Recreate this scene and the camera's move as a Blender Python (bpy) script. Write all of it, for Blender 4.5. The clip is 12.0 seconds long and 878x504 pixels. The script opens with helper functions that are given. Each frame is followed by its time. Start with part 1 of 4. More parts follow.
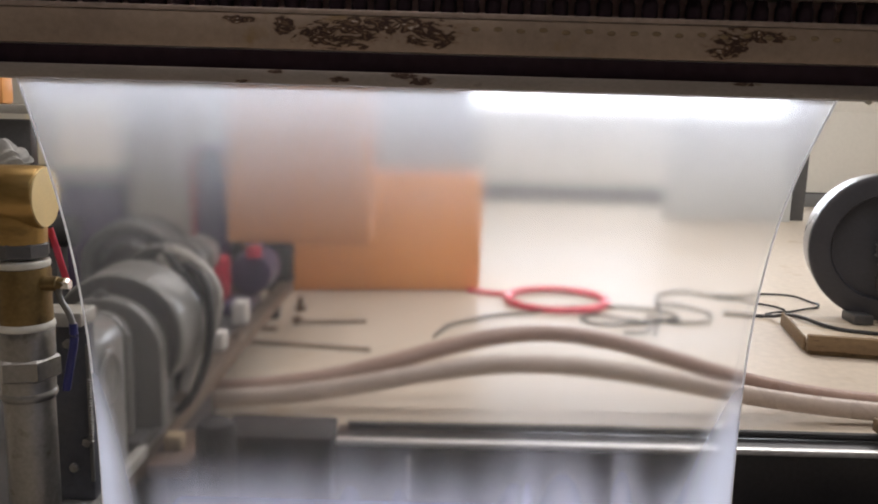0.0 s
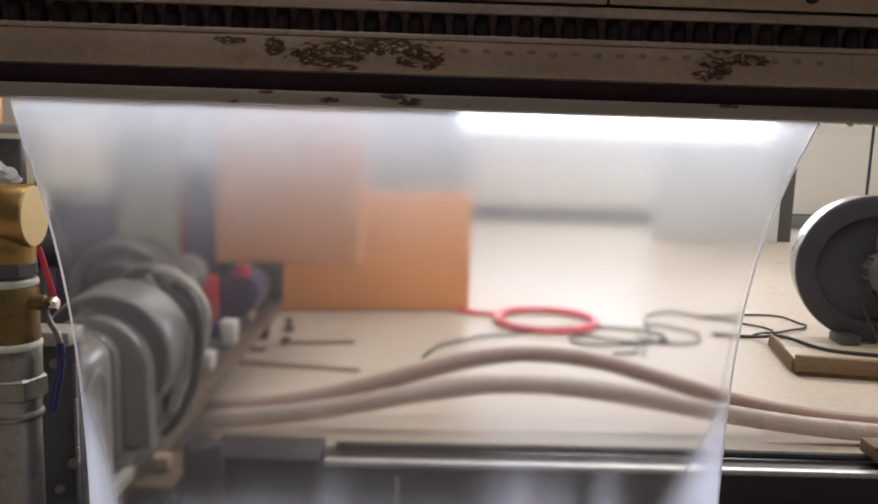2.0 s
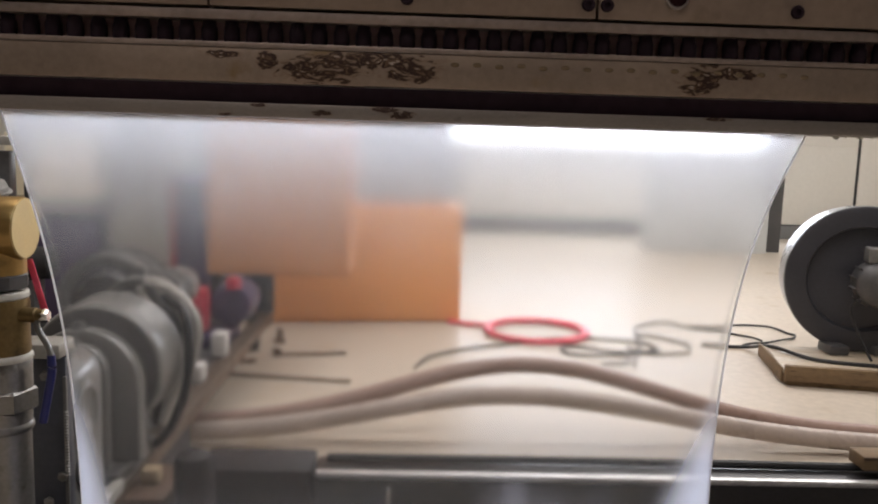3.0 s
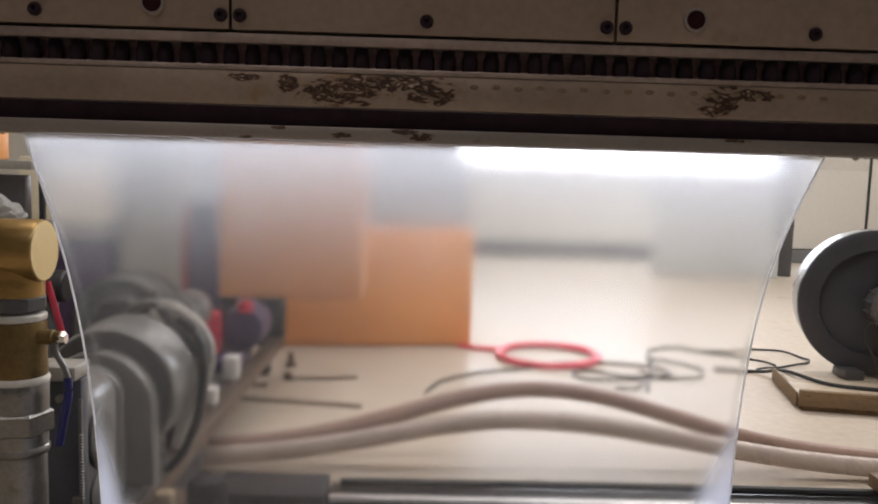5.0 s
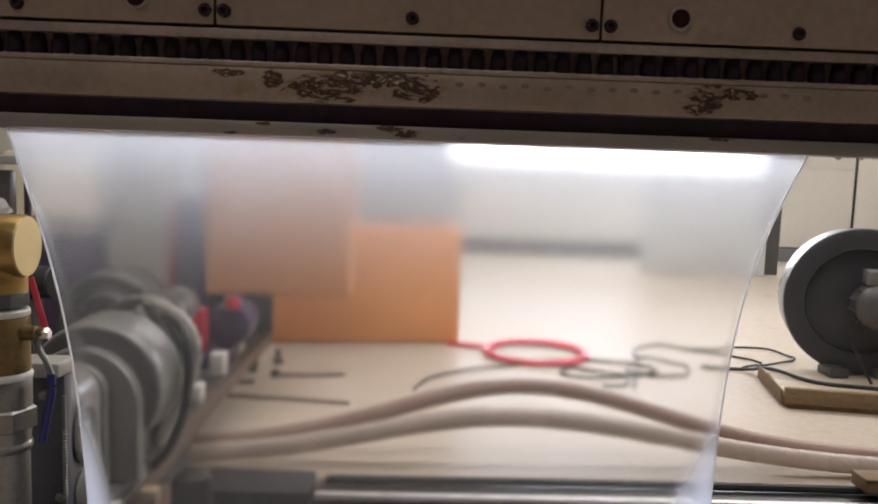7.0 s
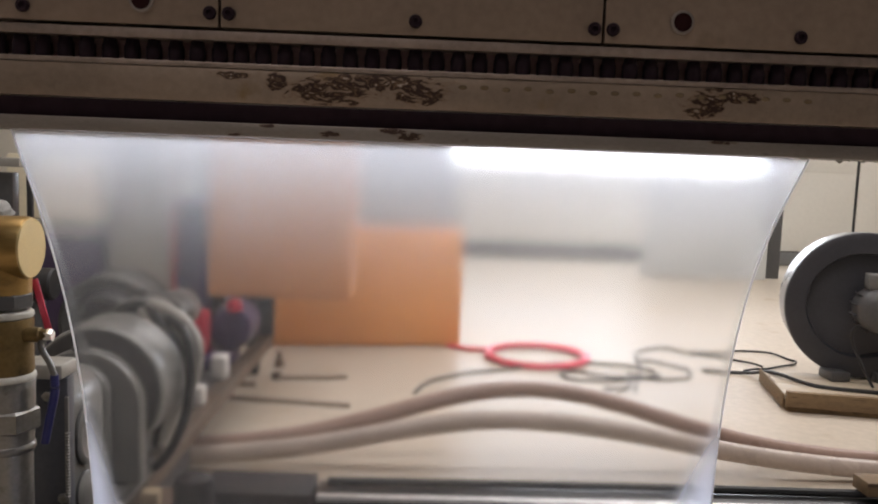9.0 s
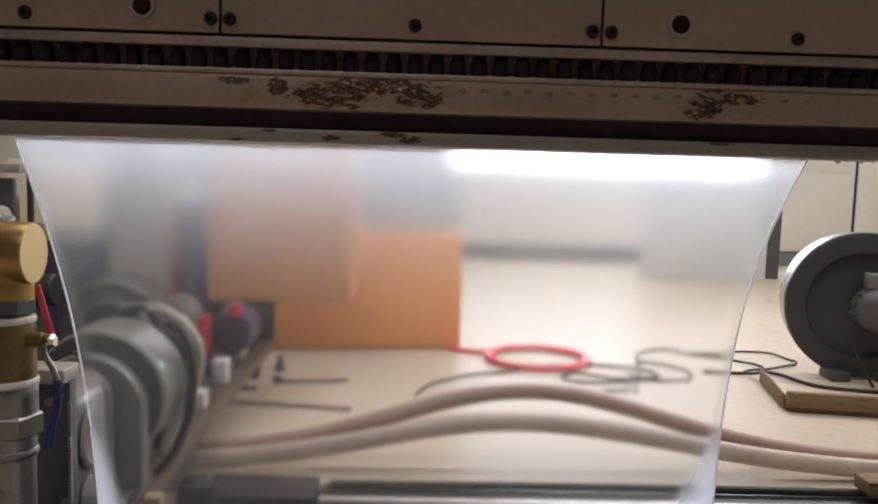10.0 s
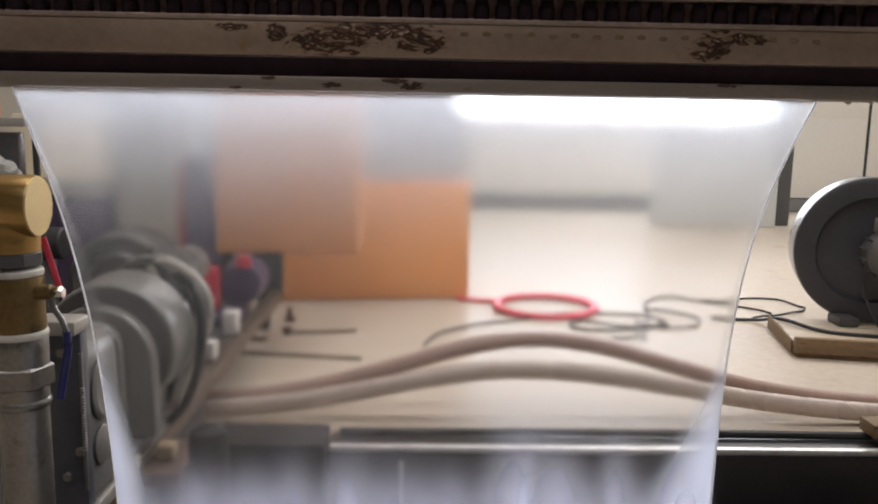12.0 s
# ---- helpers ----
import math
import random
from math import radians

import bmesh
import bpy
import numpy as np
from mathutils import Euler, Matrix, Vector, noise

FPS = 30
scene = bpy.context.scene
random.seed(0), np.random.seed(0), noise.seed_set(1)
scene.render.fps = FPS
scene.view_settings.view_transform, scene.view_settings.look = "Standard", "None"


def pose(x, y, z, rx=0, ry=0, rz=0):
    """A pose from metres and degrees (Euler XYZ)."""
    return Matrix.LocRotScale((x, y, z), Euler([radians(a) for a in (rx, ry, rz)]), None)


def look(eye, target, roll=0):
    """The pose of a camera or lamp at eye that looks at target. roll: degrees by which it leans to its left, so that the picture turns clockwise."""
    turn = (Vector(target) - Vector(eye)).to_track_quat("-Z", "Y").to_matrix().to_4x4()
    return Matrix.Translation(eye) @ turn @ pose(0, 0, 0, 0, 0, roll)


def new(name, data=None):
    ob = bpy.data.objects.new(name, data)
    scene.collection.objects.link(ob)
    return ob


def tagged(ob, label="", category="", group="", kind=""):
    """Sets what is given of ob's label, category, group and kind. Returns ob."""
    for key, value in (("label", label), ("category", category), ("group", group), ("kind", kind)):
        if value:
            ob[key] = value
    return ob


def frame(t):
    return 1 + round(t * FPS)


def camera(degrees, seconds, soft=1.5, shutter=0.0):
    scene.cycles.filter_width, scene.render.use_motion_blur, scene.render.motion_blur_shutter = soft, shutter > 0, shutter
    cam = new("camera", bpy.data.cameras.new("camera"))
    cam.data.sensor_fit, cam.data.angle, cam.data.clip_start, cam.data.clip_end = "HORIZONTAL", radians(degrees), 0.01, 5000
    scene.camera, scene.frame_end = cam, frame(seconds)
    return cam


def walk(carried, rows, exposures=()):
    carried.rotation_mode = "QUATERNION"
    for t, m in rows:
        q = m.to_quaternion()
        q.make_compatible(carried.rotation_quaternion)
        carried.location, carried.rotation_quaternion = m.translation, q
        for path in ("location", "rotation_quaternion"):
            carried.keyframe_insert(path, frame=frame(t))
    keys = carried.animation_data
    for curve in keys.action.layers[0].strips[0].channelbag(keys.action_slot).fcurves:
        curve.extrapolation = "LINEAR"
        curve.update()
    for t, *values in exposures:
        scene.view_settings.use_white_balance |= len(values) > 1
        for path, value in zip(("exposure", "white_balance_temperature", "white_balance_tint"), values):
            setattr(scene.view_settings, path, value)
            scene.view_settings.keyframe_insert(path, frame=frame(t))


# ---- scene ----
cam = camera(56.5, 12.0, 2.1)

PATH = [
    (0, (0.015, 0.091, 1.03), (0.029, 2.061, 0.685), 1.6),
    (0.5, (0.014, 0.091, 1.028), (0.03, 2.062, 0.687), 1.7),
    (1, (0.014, 0.09, 1.029), (0.044, 2.064, 0.704), 1.7),
    (1.5, (0.016, 0.09, 1.03), (0.057, 2.066, 0.724), 1.8),
    (2, (0.016, 0.085, 1.029), (0.054, 2.063, 0.735), 1.8),
    (2.5, (0.016, 0.083, 1.03), (0.059, 2.062, 0.748), 1.8),
    (3, (0.015, 0.079, 1.031), (0.075, 2.06, 0.764), 1.8),
    (3.2, (0.014, 0.079, 1.029), (0.081, 2.061, 0.774), 1.8),
    (4.8, (0.004, 0.08, 1.024), (0.03, 2.07, 0.825), 1.8),
    (5, (0.003, 0.079, 1.027), (0.04, 2.068, 0.819), 1.7),
    (5.5, (0.007, 0.079, 1.027), (0.064, 2.067, 0.817), 1.7),
    (6, (0.007, 0.079, 1.027), (0.07, 2.067, 0.819), 1.8),
    (6.5, (0.008, 0.077, 1.027), (0.074, 2.066, 0.821), 1.9),
    (7, (0.008, 0.079, 1.027), (0.072, 2.067, 0.813), 2.0),
    (7.2, (0.008, 0.079, 1.026), (0.071, 2.067, 0.812), 2.0),
    (8.8, (0.006, 0.077, 1.026), (0.069, 2.065, 0.816), 2.1),
    (9, (0.006, 0.075, 1.026), (0.067, 2.063, 0.82), 2.1),
    (9.5, (0.006, 0.072, 1.027), (0.069, 2.062, 0.832), 2.1),
    (10, (0.004, 0.07, 1.026), (0.066, 2.059, 0.827), 1.7),
    (10.5, (0.007, 0.072, 1.024), (0.073, 2.059, 0.804), 1.0),
    (11, (0.008, 0.073, 1.024), (0.066, 2.057, 0.78), 0.9),
    (11.5, (0.008, 0.072, 1.022), (0.054, 2.051, 0.736), 1.0),
    (12, (0.01, 0.074, 1.022), (0.053, 2.048, 0.703), 1.0),
]
walk(cam, [(t, look(eye, target, roll)) for t, eye, target, roll in PATH], ((0, 0.17, 6400, 16), (12, 0.17, 6400, 16)))

# ---- light ----
world = bpy.data.worlds.new("hall_air")
world.use_nodes = True
sky = world.node_tree.nodes.new("ShaderNodeTexSky")
sky.sky_type, sky.sun_disc = "NISHITA", False
sky.sun_elevation, sky.sun_rotation = radians(40), radians(20)
world.node_tree.links.new(sky.outputs["Color"], world.node_tree.nodes["Background"].inputs["Color"])
world.node_tree.nodes["Background"].inputs["Strength"].default_value = 0.1
scene.world = world
scene.view_settings.exposure = 0.0


def area_lamp(name, m, sx, sy, watts, colour):
    data = bpy.data.lights.new(name, "AREA")
    data.shape, data.size, data.size_y, data.energy, data.color = "RECTANGLE", sx, sy, watts, colour
    ob = new(name, data)
    ob.matrix_world = m
    return ob


# daylight in the long window of the far wall; unseen ceiling lamps added for brightness
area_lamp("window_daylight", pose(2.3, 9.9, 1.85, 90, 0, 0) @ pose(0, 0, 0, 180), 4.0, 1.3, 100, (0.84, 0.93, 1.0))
area_lamp("unseen_ceiling_lamp", pose(2.5, 5.4, 3.85), 5.0, 2.4, 136, (1.0, 0.985, 0.935))
area_lamp("unseen_ceiling_lamp", pose(0.7, 2.05, 3.85), 4.0, 1.6, 50, (1.0, 0.965, 0.90))
area_lamp("unseen_ceiling_lamp", pose(-0.7, -1.0, 3.85), 2.5, 0.8, 29, (1.0, 0.92, 0.82))

# unseen cool strip light added under the die's back, for the glow on the film
area_lamp("unseen_strip_lamp", pose(0.0, 1.205, 1.082, -40), 1.2, 0.02, 0.50, (0.80, 0.91, 1.0))


# ---- materials ----
def links(m):
    return m.node_tree.nodes, m.node_tree.links.new


def surface(name, colour, rough=0.5, metal=0.0, vary=0.25, big=3.0, fine=60.0, bump=0.15, stain=None, stain_at=0.62, stretch=(1, 1, 1), spec=0.5, rough_vary=0.15):
    """Colour that varies at two scales, optional stains, uneven gloss and fine relief."""
    m = bpy.data.materials.new(name)
    m.use_nodes = True
    n, link = links(m)
    b = n["Principled BSDF"]
    b.inputs["Metallic"].default_value = metal
    b.inputs["Specular IOR Level"].default_value = spec
    co = n.new("ShaderNodeTexCoord")
    mp = n.new("ShaderNodeMapping")
    mp.inputs["Scale"].default_value = stretch
    link(co.outputs["Object"], mp.inputs["Vector"])
    tex = []
    for s, d in ((big, 4.0), (fine, 3.0)):
        t = n.new("ShaderNodeTexNoise")
        t.inputs["Scale"].default_value, t.inputs["Detail"].default_value = s, d
        link(mp.outputs["Vector"], t.inputs["Vector"])
        tex.append(t)
    add = n.new("ShaderNodeMath")
    add.operation = "ADD"
    link(tex[0].outputs["Fac"], add.inputs[0])
    link(tex[1].outputs["Fac"], add.inputs[1])
    ramp = n.new("ShaderNodeMapRange")
    ramp.inputs["From Min"].default_value, ramp.inputs["From Max"].default_value = 0.6, 1.4
    ramp.inputs["To Min"].default_value, ramp.inputs["To Max"].default_value = 1 - vary, 1 + vary
    link(add.outputs[0], ramp.inputs["Value"])
    mul = n.new("ShaderNodeVectorMath")
    mul.operation = "SCALE"
    mul.inputs[0].default_value = colour
    link(ramp.outputs[0], mul.inputs["Scale"])
    out = mul.outputs[0]
    if stain:
        st = n.new("ShaderNodeTexNoise")
        st.inputs["Scale"].default_value, st.inputs["Detail"].default_value = big * 2.3, 6.0
        link(mp.outputs["Vector"], st.inputs["Vector"])
        sm = n.new("ShaderNodeMapRange")
        sm.inputs["From Min"].default_value, sm.inputs["From Max"].default_value = stain_at, stain_at + 0.1
        link(st.outputs["Fac"], sm.inputs["Value"])
        mx = n.new("ShaderNodeMix")
        mx.data_type = "RGBA"
        link(sm.outputs[0], mx.inputs["Factor"])
        link(out, mx.inputs["A"])
        mx.inputs["B"].default_value = (*stain, 1)
        out = mx.outputs["Result"]
    link(out, b.inputs["Base Color"])
    rr = n.new("ShaderNodeMapRange")
    rr.inputs["To Min"].default_value, rr.inputs["To Max"].default_value = max(0.03, rough - rough_vary), min(1, rough + rough_vary)
    link(tex[0].outputs["Fac"], rr.inputs["Value"])
    link(rr.outputs[0], b.inputs["Roughness"])
    bp = n.new("ShaderNodeBump")
    bp.inputs["Strength"].default_value, bp.inputs["Distance"].default_value = bump, 0.004
    link(tex[1].outputs["Fac"], bp.inputs["Height"])
    link(bp.outputs[0], b.inputs["Normal"])
    return m


def glow(name, colour, power):
    m = bpy.data.materials.new(name)
    m.use_nodes = True
    n, link = links(m)
    e = n.new("ShaderNodeEmission")
    e.inputs["Color"].default_value, e.inputs["Strength"].default_value = (*colour, 1), power
    link(e.outputs[0], n["Material Output"].inputs["Surface"])
    return m


FLOOR = surface("floor_paint", (0.525, 0.46, 0.38), 0.40, vary=0.13, big=1.3, fine=25, bump=0.05, stain=(0.42, 0.33, 0.22), stain_at=0.62, rough_vary=0.2, spec=0.09)
WALL = surface("wall_panel_paint", (0.80, 0.77, 0.70), 0.45, vary=0.04, big=0.7, fine=20, bump=0.03)
CEIL = surface("ceiling_paint", (0.70, 0.68, 0.64), 0.8, vary=0.06, big=0.5)
DARKWALL = surface("unseen_dark_wall", (0.16, 0.15, 0.14), 0.8, vary=0.1, big=0.5)
SKIRT = surface("skirting_grey", (0.22, 0.22, 0.22), 0.5, vary=0.1)
SEAM = surface("seam_dark", (0.05, 0.05, 0.05), 0.7)
HEATER = surface("heater_cover_beige", (0.275, 0.212, 0.172), 0.38, metal=0.55, vary=0.18, big=5, fine=90, bump=0.06, stain=(0.16, 0.12, 0.08), stain_at=0.66, rough_vary=0.1)
LEDGE = surface("ledge_steel", (0.29, 0.235, 0.21), 0.4, metal=0.6, vary=0.25, big=9, fine=120, bump=0.1)
# near-black puts the shade inside the socket holes into a flush disc
BORE_SHADE = surface("bore_shade", (0.020, 0.008, 0.009), 0.9, vary=0.3, spec=0.0)
SPOT = surface("resin_spot_brown", (0.135, 0.095, 0.055), 0.9, vary=0.3, big=60)
BOLTBACK = surface("recess_back", (0.40, 0.29, 0.30), 0.7, vary=0.3, spec=0.1)
BOLT = surface("black_oxide_bolt", (0.022, 0.014, 0.019), 0.7, metal=0.0, vary=0.3, big=20, spec=0.06)
# dark purplish colour for the groove over the lip
GROOVE = surface("dark_groove", (0.054, 0.035, 0.050), 0.75, vary=0.25, big=6, spec=0.12)
LIPSTEEL = surface("lip_steel", (0.28, 0.25, 0.235), 0.38, metal=0.7, vary=0.15, big=8, fine=150, bump=0.05, stain=(0.07, 0.05, 0.05), stain_at=0.65, stretch=(1, 1, 3))
BRASS = surface("worn_brass", (0.40, 0.25, 0.085), 0.36, metal=0.75, vary=0.18, big=14, fine=160, bump=0.06, stain=(0.25, 0.16, 0.06), stain_at=0.6, stretch=(0.25, 1, 1))
BRASS_OLD = surface("tarnished_brass", (0.185, 0.125, 0.05), 0.45, metal=0.7, vary=0.25, big=16, fine=160, bump=0.1, stain=(0.12, 0.085, 0.04), stain_at=0.58)
# paler brass for the end face of the tee
BRASS_PALE = surface("pale_brass_end", (0.62, 0.47, 0.22), 0.4, metal=0.5, vary=0.08, big=30, fine=300, bump=0.05)
STEEL = surface("galvanised_steel", (0.235, 0.23, 0.222), 0.34, metal=0.88, vary=0.2, big=18, fine=140, bump=0.08, stain=(0.17, 0.16, 0.14), stain_at=0.6)
TAPE = surface("sealing_tape", (0.60, 0.58, 0.52), 0.6, vary=0.15, big=40)
WHITEPLASTIC = surface("white_plastic", (0.60, 0.59, 0.57), 0.4, vary=0.06)
CHROME = surface("bright_steel", (0.70, 0.70, 0.70), 0.2, metal=1.0, vary=0.06, big=12)
GREYCAST = surface("grey_gearbox_paint", (0.155, 0.153, 0.148), 0.34, vary=0.16, big=8, fine=70, bump=0.1, stain=(0.17, 0.17, 0.16), stain_at=0.64)
GREYDARK = surface("dark_grey_paint", (0.075, 0.074, 0.076), 0.38, vary=0.2, big=9, fine=80, bump=0.08)
PLATE = surface("slate_plate_paint", (0.075, 0.08, 0.095), 0.42, vary=0.2, big=10, fine=90, bump=0.08)
CONDUIT = surface("pale_grey_conduit", (0.40, 0.385, 0.36), 0.4, vary=0.15, big=12, fine=120, bump=0.2)
BLUE = surface("blue_handle_sleeve", (0.014, 0.018, 0.12), 0.35, vary=0.2, big=30)
RED = surface("red_paint", (0.40, 0.02, 0.045), 0.4, vary=0.15, big=12)
PINKHOSE = surface("red_air_hose", (0.85, 0.09, 0.15), 0.35, vary=0.08, big=10)
BLACKHOSE = surface("black_cable_rubber", (0.02, 0.02, 0.022), 0.5, vary=0.3, big=10)
TANHOSE = surface("tan_hose_rubber", (0.45, 0.375, 0.33), 0.26, vary=0.14, big=4, fine=60, bump=0.15, stain=(0.36, 0.26, 0.21), stain_at=0.74)
TANHOSE2 = surface("brown_hose_rubber", (0.36, 0.25, 0.21), 0.32, vary=0.14, big=4, fine=60, bump=0.15)
ORANGE = surface("orange_cabinet_paint", (0.87, 0.41, 0.14), 0.4, vary=0.08, big=2.5, fine=30, bump=0.05)
ORANGE2 = surface("brown_orange_paint", (0.67, 0.30, 0.10), 0.4, vary=0.08, big=2.5, fine=30, bump=0.05)
BLUEGREY = surface("blue_grey_cabinet", (0.48, 0.54, 0.59), 0.45, vary=0.08, big=2)
PANELGREY = surface("grey_partition", (0.58, 0.60, 0.59), 0.5, vary=0.08, big=1.5)
CREAM = surface("cream_enamel", (0.90, 0.84, 0.66), 0.4, vary=0.08, big=3)
COLGREY = surface("grey_column_paint", (0.33, 0.32, 0.29), 0.5, vary=0.12, big=2)
NAVY = surface("navy_machine_paint", (0.05, 0.034, 0.085), 0.45, vary=0.2, big=5)
RAIL = surface("rusty_rail_steel", (0.12, 0.075, 0.05), 0.5, metal=0.3, vary=0.3, big=6, fine=80, bump=0.2, stain=(0.10, 0.06, 0.04), stain_at=0.55)
RAILTOP = surface("rail_top_steel", (0.11, 0.08, 0.06), 0.45, metal=0.3, vary=0.25, big=7)
BEAM = surface("dark_beam_paint", (0.035, 0.033, 0.035), 0.35, vary=0.3, big=5, fine=90, bump=0.1)
BEAMEDGE = surface("worn_bright_edge", (0.78, 0.78, 0.78), 0.38, metal=0.6, vary=0.2, big=12)
PITBLACK = surface("machine_black", (0.024, 0.021, 0.024), 0.6, vary=0.4, big=4, spec=0.2)
RUBBER = surface("black_rubber", (0.025, 0.025, 0.027), 0.6, vary=0.3, big=6)
WOOD = surface("rough_sawn_timber", (0.33, 0.25, 0.155), 0.7, vary=0.22, big=4, fine=40, bump=0.3, stretch=(1, 6, 6), stain=(0.26, 0.17, 0.09), stain_at=0.66)
OLDWOOD = surface("weathered_timber", (0.19, 0.125, 0.065), 0.75, vary=0.3, big=5, fine=50, bump=0.4, stretch=(1, 6, 6), stain=(0.08, 0.05, 0.03), stain_at=0.6)
DECK = surface("pale_plywood", (0.52, 0.44, 0.335), 0.5, vary=0.14, big=3, fine=40, bump=0.15, stretch=(1, 5, 5), stain=(0.38, 0.29, 0.18), stain_at=0.68)
BLOWER = surface("charcoal_blower_paint", (0.048, 0.049, 0.058), 0.36, vary=0.15, big=6, fine=70, bump=0.06)
# drum wall in a paler grey than the front ring
BLOWERRIM = surface("pale_blower_rim", (0.34, 0.34, 0.35), 0.3, metal=0.3, vary=0.15, big=6)
PALESTEEL = surface("pale_scuffed_steel", (0.40, 0.385, 0.35), 0.45, metal=0.3, vary=0.2, big=9, fine=90, bump=0.1, stain=(0.25, 0.22, 0.18), stain_at=0.62)
CLOTH = surface("pale_grey_rag", (0.46, 0.46, 0.45), 0.85, vary=0.2, big=9, bump=0.4)
YELLOW = surface("pale_yellow_plastic", (0.75, 0.68, 0.30), 0.4, vary=0.08)


def burnt_patches(m, patches, scale, flake, soot):
    """Burnt resin inside the given ellipses (x, z, half width, half height): dark crusted rims round bare, flaked metal."""
    n, link = links(m)
    b = n["Principled BSDF"]
    base = b.inputs["Base Color"].links[0].from_socket
    co = n.new("ShaderNodeTexCoord")
    total = None
    for cx, cz, rx, rz in patches:
        sub = n.new("ShaderNodeVectorMath")
        sub.operation = "SUBTRACT"
        link(co.outputs["Object"], sub.inputs[0])
        sub.inputs[1].default_value = (cx, 0, cz)
        dv = n.new("ShaderNodeVectorMath")
        dv.operation = "MULTIPLY"
        link(sub.outputs[0], dv.inputs[0])
        dv.inputs[1].default_value = (1 / rx, 0, 1 / rz)
        ln = n.new("ShaderNodeVectorMath")
        ln.operation = "LENGTH"
        link(dv.outputs[0], ln.inputs[0])
        inside = n.new("ShaderNodeMapRange")
        inside.inputs["From Min"].default_value, inside.inputs["From Max"].default_value = 0.5, 1.2
        inside.inputs["To Min"].default_value, inside.inputs["To Max"].default_value = 0.15, -0.28
        link(ln.outputs["Value"], inside.inputs["Value"])
        if total is None:
            total = inside.outputs[0]
        else:
            mxm = n.new("ShaderNodeMath")
            mxm.operation = "MAXIMUM"
            link(total, mxm.inputs[0])
            link(inside.outputs[0], mxm.inputs[1])
            total = mxm.outputs[0]
    mp = n.new("ShaderNodeMapping")
    mp.inputs["Scale"].default_value = (0.55, 1, 1.3)
    link(co.outputs["Object"], mp.inputs["Vector"])
    ns = n.new("ShaderNodeTexNoise")
    ns.inputs["Scale"].default_value, ns.inputs["Detail"].default_value, ns.inputs["Distortion"].default_value = scale, 7.0, 0.9
    link(mp.outputs["Vector"], ns.inputs["Vector"])
    ad = n.new("ShaderNodeMath")
    link(ns.outputs["Fac"], ad.inputs[0])
    link(total, ad.inputs[1])

    def level(lo, hi, top=1.0):
        r = n.new("ShaderNodeMapRange")
        r.inputs["From Min"].default_value, r.inputs["From Max"].default_value = lo, hi
        r.inputs["To Max"].default_value = top
        link(ad.outputs[0], r.inputs["Value"])
        return r.outputs[0]

    for factor, tint in ((level(0.42, 0.56, 0.6), (0.21, 0.135, 0.08)), (level(0.545, 0.60, 0.92), soot), (level(0.685, 0.72, 0.7), flake), (level(0.77, 0.79, 0.9), (0.50, 0.43, 0.37))):
        mx = n.new("ShaderNodeMix")
        mx.data_type = "RGBA"
        link(factor, mx.inputs["Factor"])
        link(base, mx.inputs["A"])
        mx.inputs["B"].default_value = (*tint, 1)
        base = mx.outputs["Result"]
    link(base, b.inputs["Base Color"])
    return m


def die_face():
    """Beige die steel with burnt-on resin and rust in patches."""
    m = surface("die_face_steel", (0.285, 0.222, 0.178), 0.36, metal=0.5, vary=0.18, big=7, fine=130, bump=0.06, stain=(0.24, 0.165, 0.085), stain_at=0.60)
    return burnt_patches(m, ((-0.04, 1.119, 0.095, 0.012), (-0.095, 1.107, 0.060, 0.020), (0.005, 1.108, 0.040, 0.016), (-0.155, 1.116, 0.016, 0.014), (-0.205, 1.121, 0.026, 0.006), (0.335, 1.108, 0.030, 0.019), (0.372, 1.118, 0.034, 0.010), (0.345, 1.125, 0.014, 0.006)), 120.0, (0.19, 0.12, 0.075), (0.030, 0.014, 0.013))


DIEFACE = die_face()
burnt_patches(LIPSTEEL, ((-0.166, 1.0660, 0.012, 0.003), (-0.205, 1.0545, 0.012, 0.003), (-0.096, 1.0590, 0.016, 0.004), (-0.022, 1.0655, 0.022, 0.004), (-0.004, 1.0600, 0.020, 0.006), (0.36, 1.0665, 0.02, 0.003)), 140.0, (0.10, 0.065, 0.05), (0.05, 0.03, 0.03))


